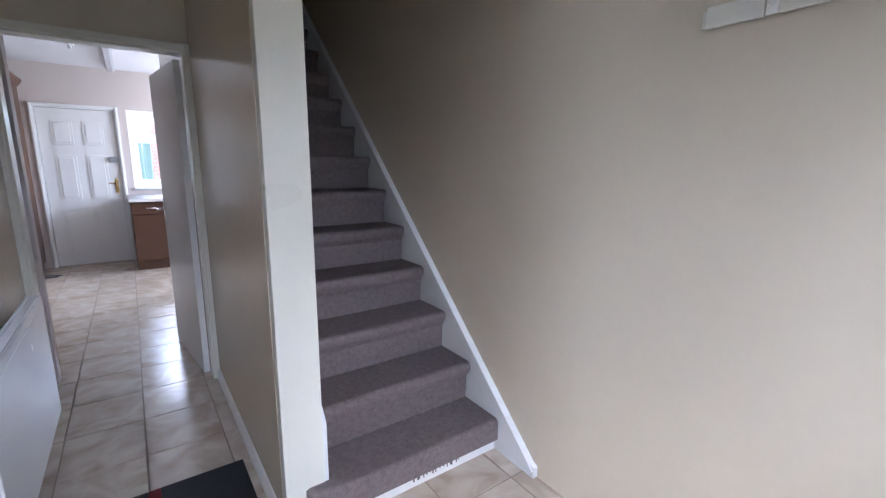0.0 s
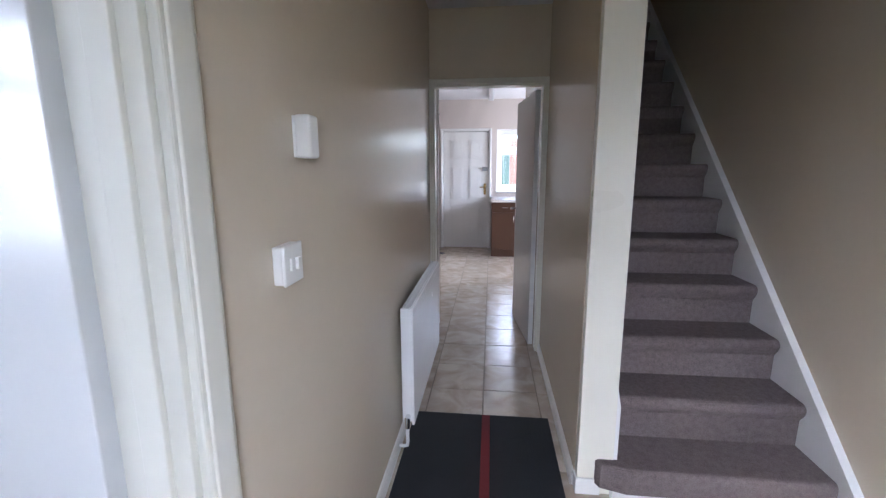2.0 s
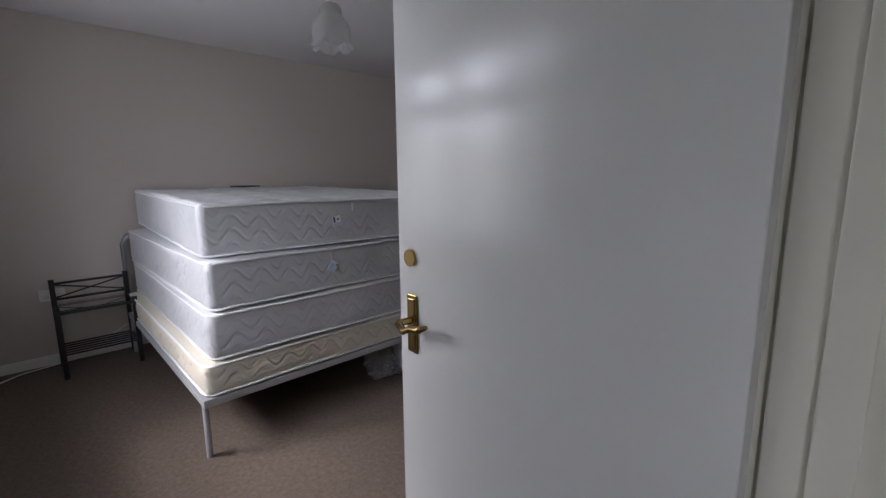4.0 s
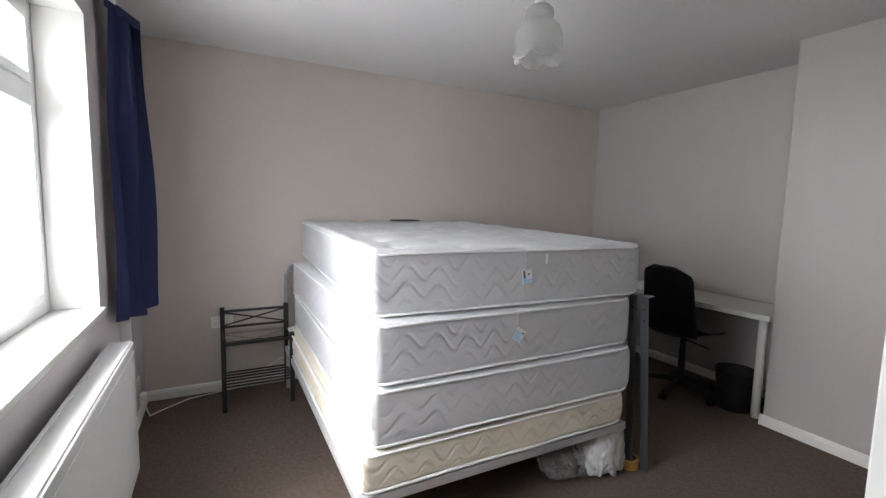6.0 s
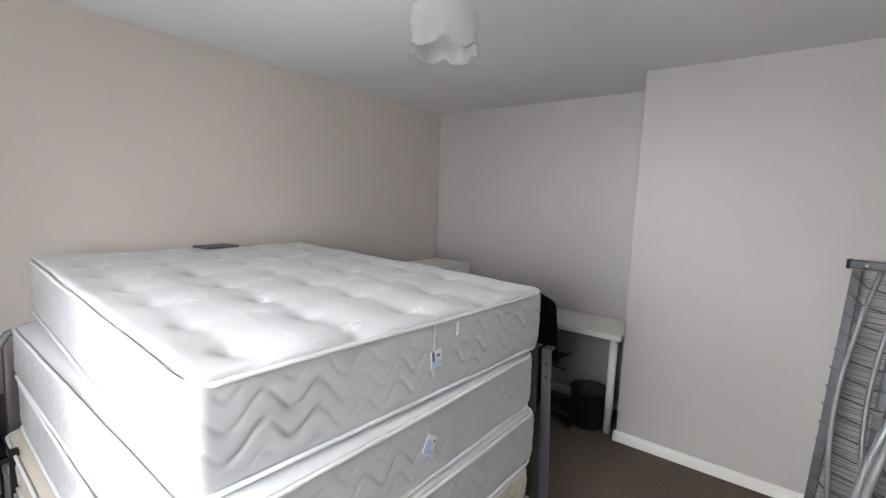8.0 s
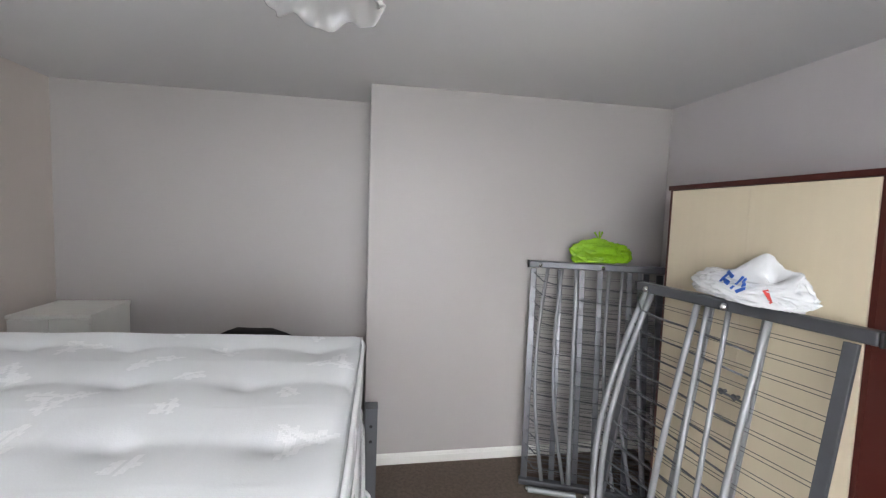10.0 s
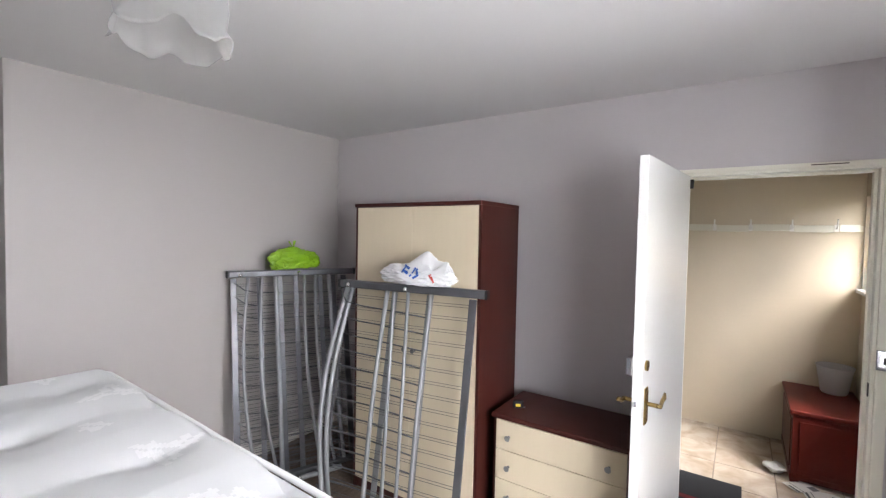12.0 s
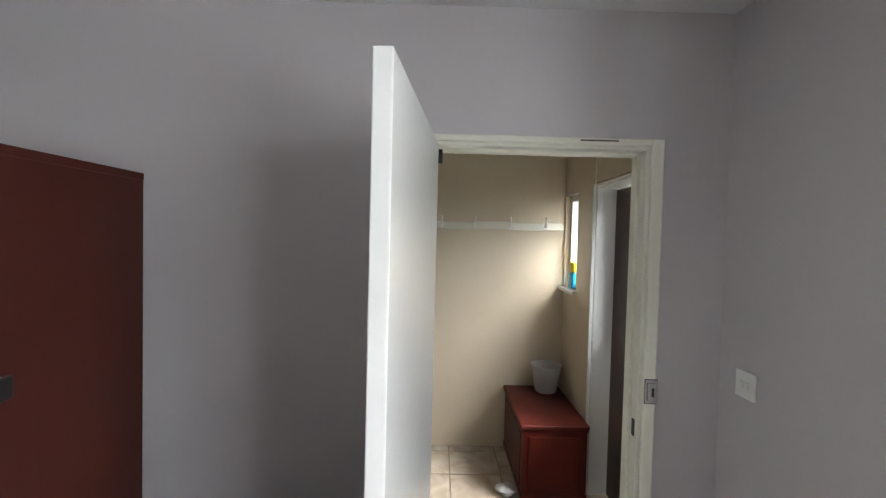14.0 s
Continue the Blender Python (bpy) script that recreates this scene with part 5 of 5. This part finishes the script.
# folded metal sofa-bed frames
def folded_frame(label, L, Hh, bars, side, inner, back):
    """Stands in local x from 0 to L, leaning back to +y at the top; front face to -y."""
    ob = thing("folding_bed_frame", (0, 0, 0), label, "bed frame", "folded bed frames")
    lean = 0.24

    def at(x, z, out=0.0):
        return (x, -lean * (1 - z / Hh) - out, z)

    tb = part("top_bar", box((0, -0.022, Hh - 0.022), (L, 0.022, Hh + 0.022), bevel=0.008, seg=3), "gunmetal", ob, "dark grey top tube")
    for x in (-0.012, L):
        part("end_cap", box((x, -0.024, Hh - 0.024), (x + 0.012, 0.024, Hh + 0.024), bevel=0.004), "black", tb)
    for x in (0.07, 0.46):
        part("chrome_ball", lathe([(0.0, -0.016), (0.010, -0.013), (0.016, 0.0), (0.010, 0.013), (0.0, 0.016)], 14), "chrome", tb, "chrome ball fitting", True).matrix_local = pose(x, -0.03, Hh - 0.004)
    for x in (0.03, side):
        part("upright", box((x - 0.02, -0.008, 0.02), (x + 0.02, 0.008, math.hypot(Hh, lean) - 0.03), bevel=0.003, m=Matrix.Translation((0, -lean, 0)) @ pose(0, 0, 0, -math.degrees(math.atan2(lean, Hh)))), "gunmetal", ob)
    for x, slant, bow, outw, rr in bars:
        pts = []
        for k in range(15):
            v = k / 14
            pts.append(at(x - bow * math.sin(math.pi * v) - slant * (1 - v), 0.04 + (Hh - 0.06) * v, outw * math.sin(math.pi * v) + 0.02))
        part("curved_bar", tube(pts, rr, 10), "steel", ob, "bowed silver tube", True)
    for x in inner:
        part("inner_upright", box((x - 0.017, -0.005, 0.02), (x + 0.017, 0.005, math.hypot(Hh, lean) - 0.03), bevel=0.002, m=Matrix.Translation((0, -lean + 0.03, 0)) @ pose(0, 0, 0, -math.degrees(math.atan2(lean, Hh)))), "gunmetal" if back else "steel", ob, "flat grey inner bar")
    for k in range(38):
        z = 0.06 + (k // 2) * 0.068 + (k % 2) * 0.014
        part("mesh_wire", tube([at(0.035, z, -0.012), at(L / 2, z - 0.004, -0.016), at(side, z, -0.012)], 0.0015, 6), "gunmetal", ob)
    for k in range(back):
        z = 0.05 + k * 0.026
        part("back_wire", tube([at(0.05, z, -0.05), at(side - 0.02, z + 0.004, -0.05)], 0.0017, 6), "gunmetal", ob)
    for k in range(14):
        z = 0.10 + k * 0.088
        part("cross_wire", tube([at(0.03, z + 0.07, 0.09 * math.sin(math.pi * z / Hh) + 0.01), at(0.09, z + 0.02, 0.05), at(0.16, z - 0.002, 0.01), at(0.27, z - 0.012, -0.01), at(inner[-1], z - 0.03, 0.0)], 0.0042, 6), "gunmetal", ob, "", True)
    part("foot_bar", box((0.0, -lean - 0.03, 0.0), (L, -lean + 0.02, 0.036), bevel=0.008, seg=3), "gunmetal", ob, "dark grey foot tube")
    for x in (0.06, 0.40):
        part("foot_tube", tube([(x, -lean - 0.09, 0.018), (x + 0.28, -lean - 0.09, 0.018)], 0.018, 12), "steel", ob)
        part("chrome_ball", lathe([(0.0, -0.016), (0.010, -0.013), (0.016, 0.0), (0.010, 0.013), (0.0, 0.016)], 14), "chrome", ob, "chrome ball fitting", True).matrix_local = pose(x - 0.005, -lean - 0.09, 0.018)
    return ob


f1 = folded_frame("folded grey metal sofa-bed frame stood in the corner", 0.88, 1.365, ((0.12, -0.02, 0.06, 0.05, 0.012), (0.21, -0.06, 0.06, 0.05, 0.011), (0.30, 0.0, 0.0, 0.0, 0.016), (0.50, -0.06, 0.05, 0.06, 0.012), (0.58, -0.08, 0.06, 0.06, 0.011), (0.68, -0.05, 0.02, 0.03, 0.014)), 0.80, (0.20, 0.34, 0.45, 0.63, 0.73), 44)
f1.matrix_world = pose(-1.41, 2.89, 0, 0, 0, -22)
f2 = folded_frame("folded grey metal sofa-bed frame leaning on the wardrobe", 0.92, 1.36, ((0.065, -0.05, 0.05, 0.08, 0.014), (0.10, -0.05, 0.045, 0.07, 0.013), (0.34, 0.0, 0.0, 0.03, 0.013), (0.385, -0.07, -0.03, 0.05, 0.010), (0.475, -0.065, -0.03, 0.05, 0.010), (0.62, 0.0, 0.0, 0.03, 0.013)), 0.852, (0.36, 0.585), 0)
f2.matrix_world = pose(-1.185, 2.035, 0, 0, 0, -81.5)
soft_bag("green_carrier_bag", (-0.985, 2.745, 1.388), (0.17, 0.085, 0.085), 2, "green", "bright green tied carrier bag on the folded frame")
WB = (0.058, 0.214, 0.058)
WP = (((0, -0.24, 0.96), 0.088, 0.32), ((0, -0.74, 0.67), 0.085, 0.32), ((-0.2, -0.50, 0.84), -0.05, 0.15), ((0, -0.97, 0.2), 0.02, 0.3), ((0, 0.65, 0.75), 0.03, 0.4))
wbag = soft_bag("white_carrier_bag", (-1.095, 1.545, 1.383), WB, 12, "poly", "crumpled white carrier bag with blue and red print", False, WP)
body = wbag.children[0].data
fr_v = np.array([v.co[:] for v in body.vertices])
fr_v = fr_v[fr_v[:, 0] < 0]


def bag_print(marks, material, label):
    """Printed strokes that follow the front of the white bag."""
    bm = bmesh.new()
    for y, z, w_, h_, tilt in marks:
        c, s_ = math.cos(tilt), math.sin(tilt)
        g = []
        for i in range(5):
            row = []
            for j in range(3):
                u, v = (i / 4 - 0.5) * w_, (j / 2 - 0.5) * h_
                py, pz = y + u * c - v * s_, z + u * s_ + v * c
                near = np.argsort((fr_v[:, 1] - py) ** 2 + (fr_v[:, 2] - pz) ** 2)[:6]
                row.append(bm.verts.new((float(fr_v[near, 0].min()) - 0.002, py, pz)))
            g.append(row)
        for i in range(4):
            for j in range(2):
                bm.faces.new((g[i][j], g[i + 1][j], g[i + 1][j + 1], g[i][j + 1]))
    part("print", bm, material, wbag, label)


bag_print(((0.035, 0.098, 0.05, 0.012, 0.35), (0.05, 0.082, 0.012, 0.03, 0.2), (0.03, 0.072, 0.05, 0.012, 0.3), (-0.02, 0.074, 0.012, 0.05, 0.3), (-0.045, 0.078, 0.035, 0.012, 0.9), (-0.05, 0.052, 0.04, 0.012, -0.5)), "blue", "blue printed strokes")
bag_print(((-0.140, 0.045, 0.014, 0.05, -0.6),), "red", "red printed stroke")

# ---- floor tiles, laid one by one ----
TX, TY, GX, GY = 0.33, 0.361, 0.148, 2.333
bm = box((-TX / 2 + 0.003, -TY / 2 + 0.003, -0.006), (TX / 2 - 0.003, TY / 2 - 0.003, 0.0), bevel=0.0015, seg=1)
tile_mesh = bpy.data.meshes.new("tile")
bm.to_mesh(tile_mesh)
bm.free()
tile_mesh.materials.append(M["tile"])
rng = random.Random(2)
for i in range(-6, 7):
    for j in range(-9, 14):
        x, y = GX + TX * (i + 0.5), GY + TY * (j + 0.5)
        inside = (XH - 0.1 < x < XS + 0.1 and YF - 0.1 < y < 1.75) or (XH - 0.1 < x < XC + 0.1 and 1.7 < y < YK0 + 0.1) or (XK0 < x < XC + 0.1 and YK0 + 0.1 < y < YK1 + 0.05) or (XC < x < 2.2 and 5.3 < y < YK1 + 0.05)
        if inside:
            t = new("tile", tile_mesh)
            t.parent = hall_floor
            t.matrix_local = pose(x, y, rng.uniform(-0.0006, 0.0006), rng.uniform(-0.08, 0.08), rng.uniform(-0.08, 0.08), 0)
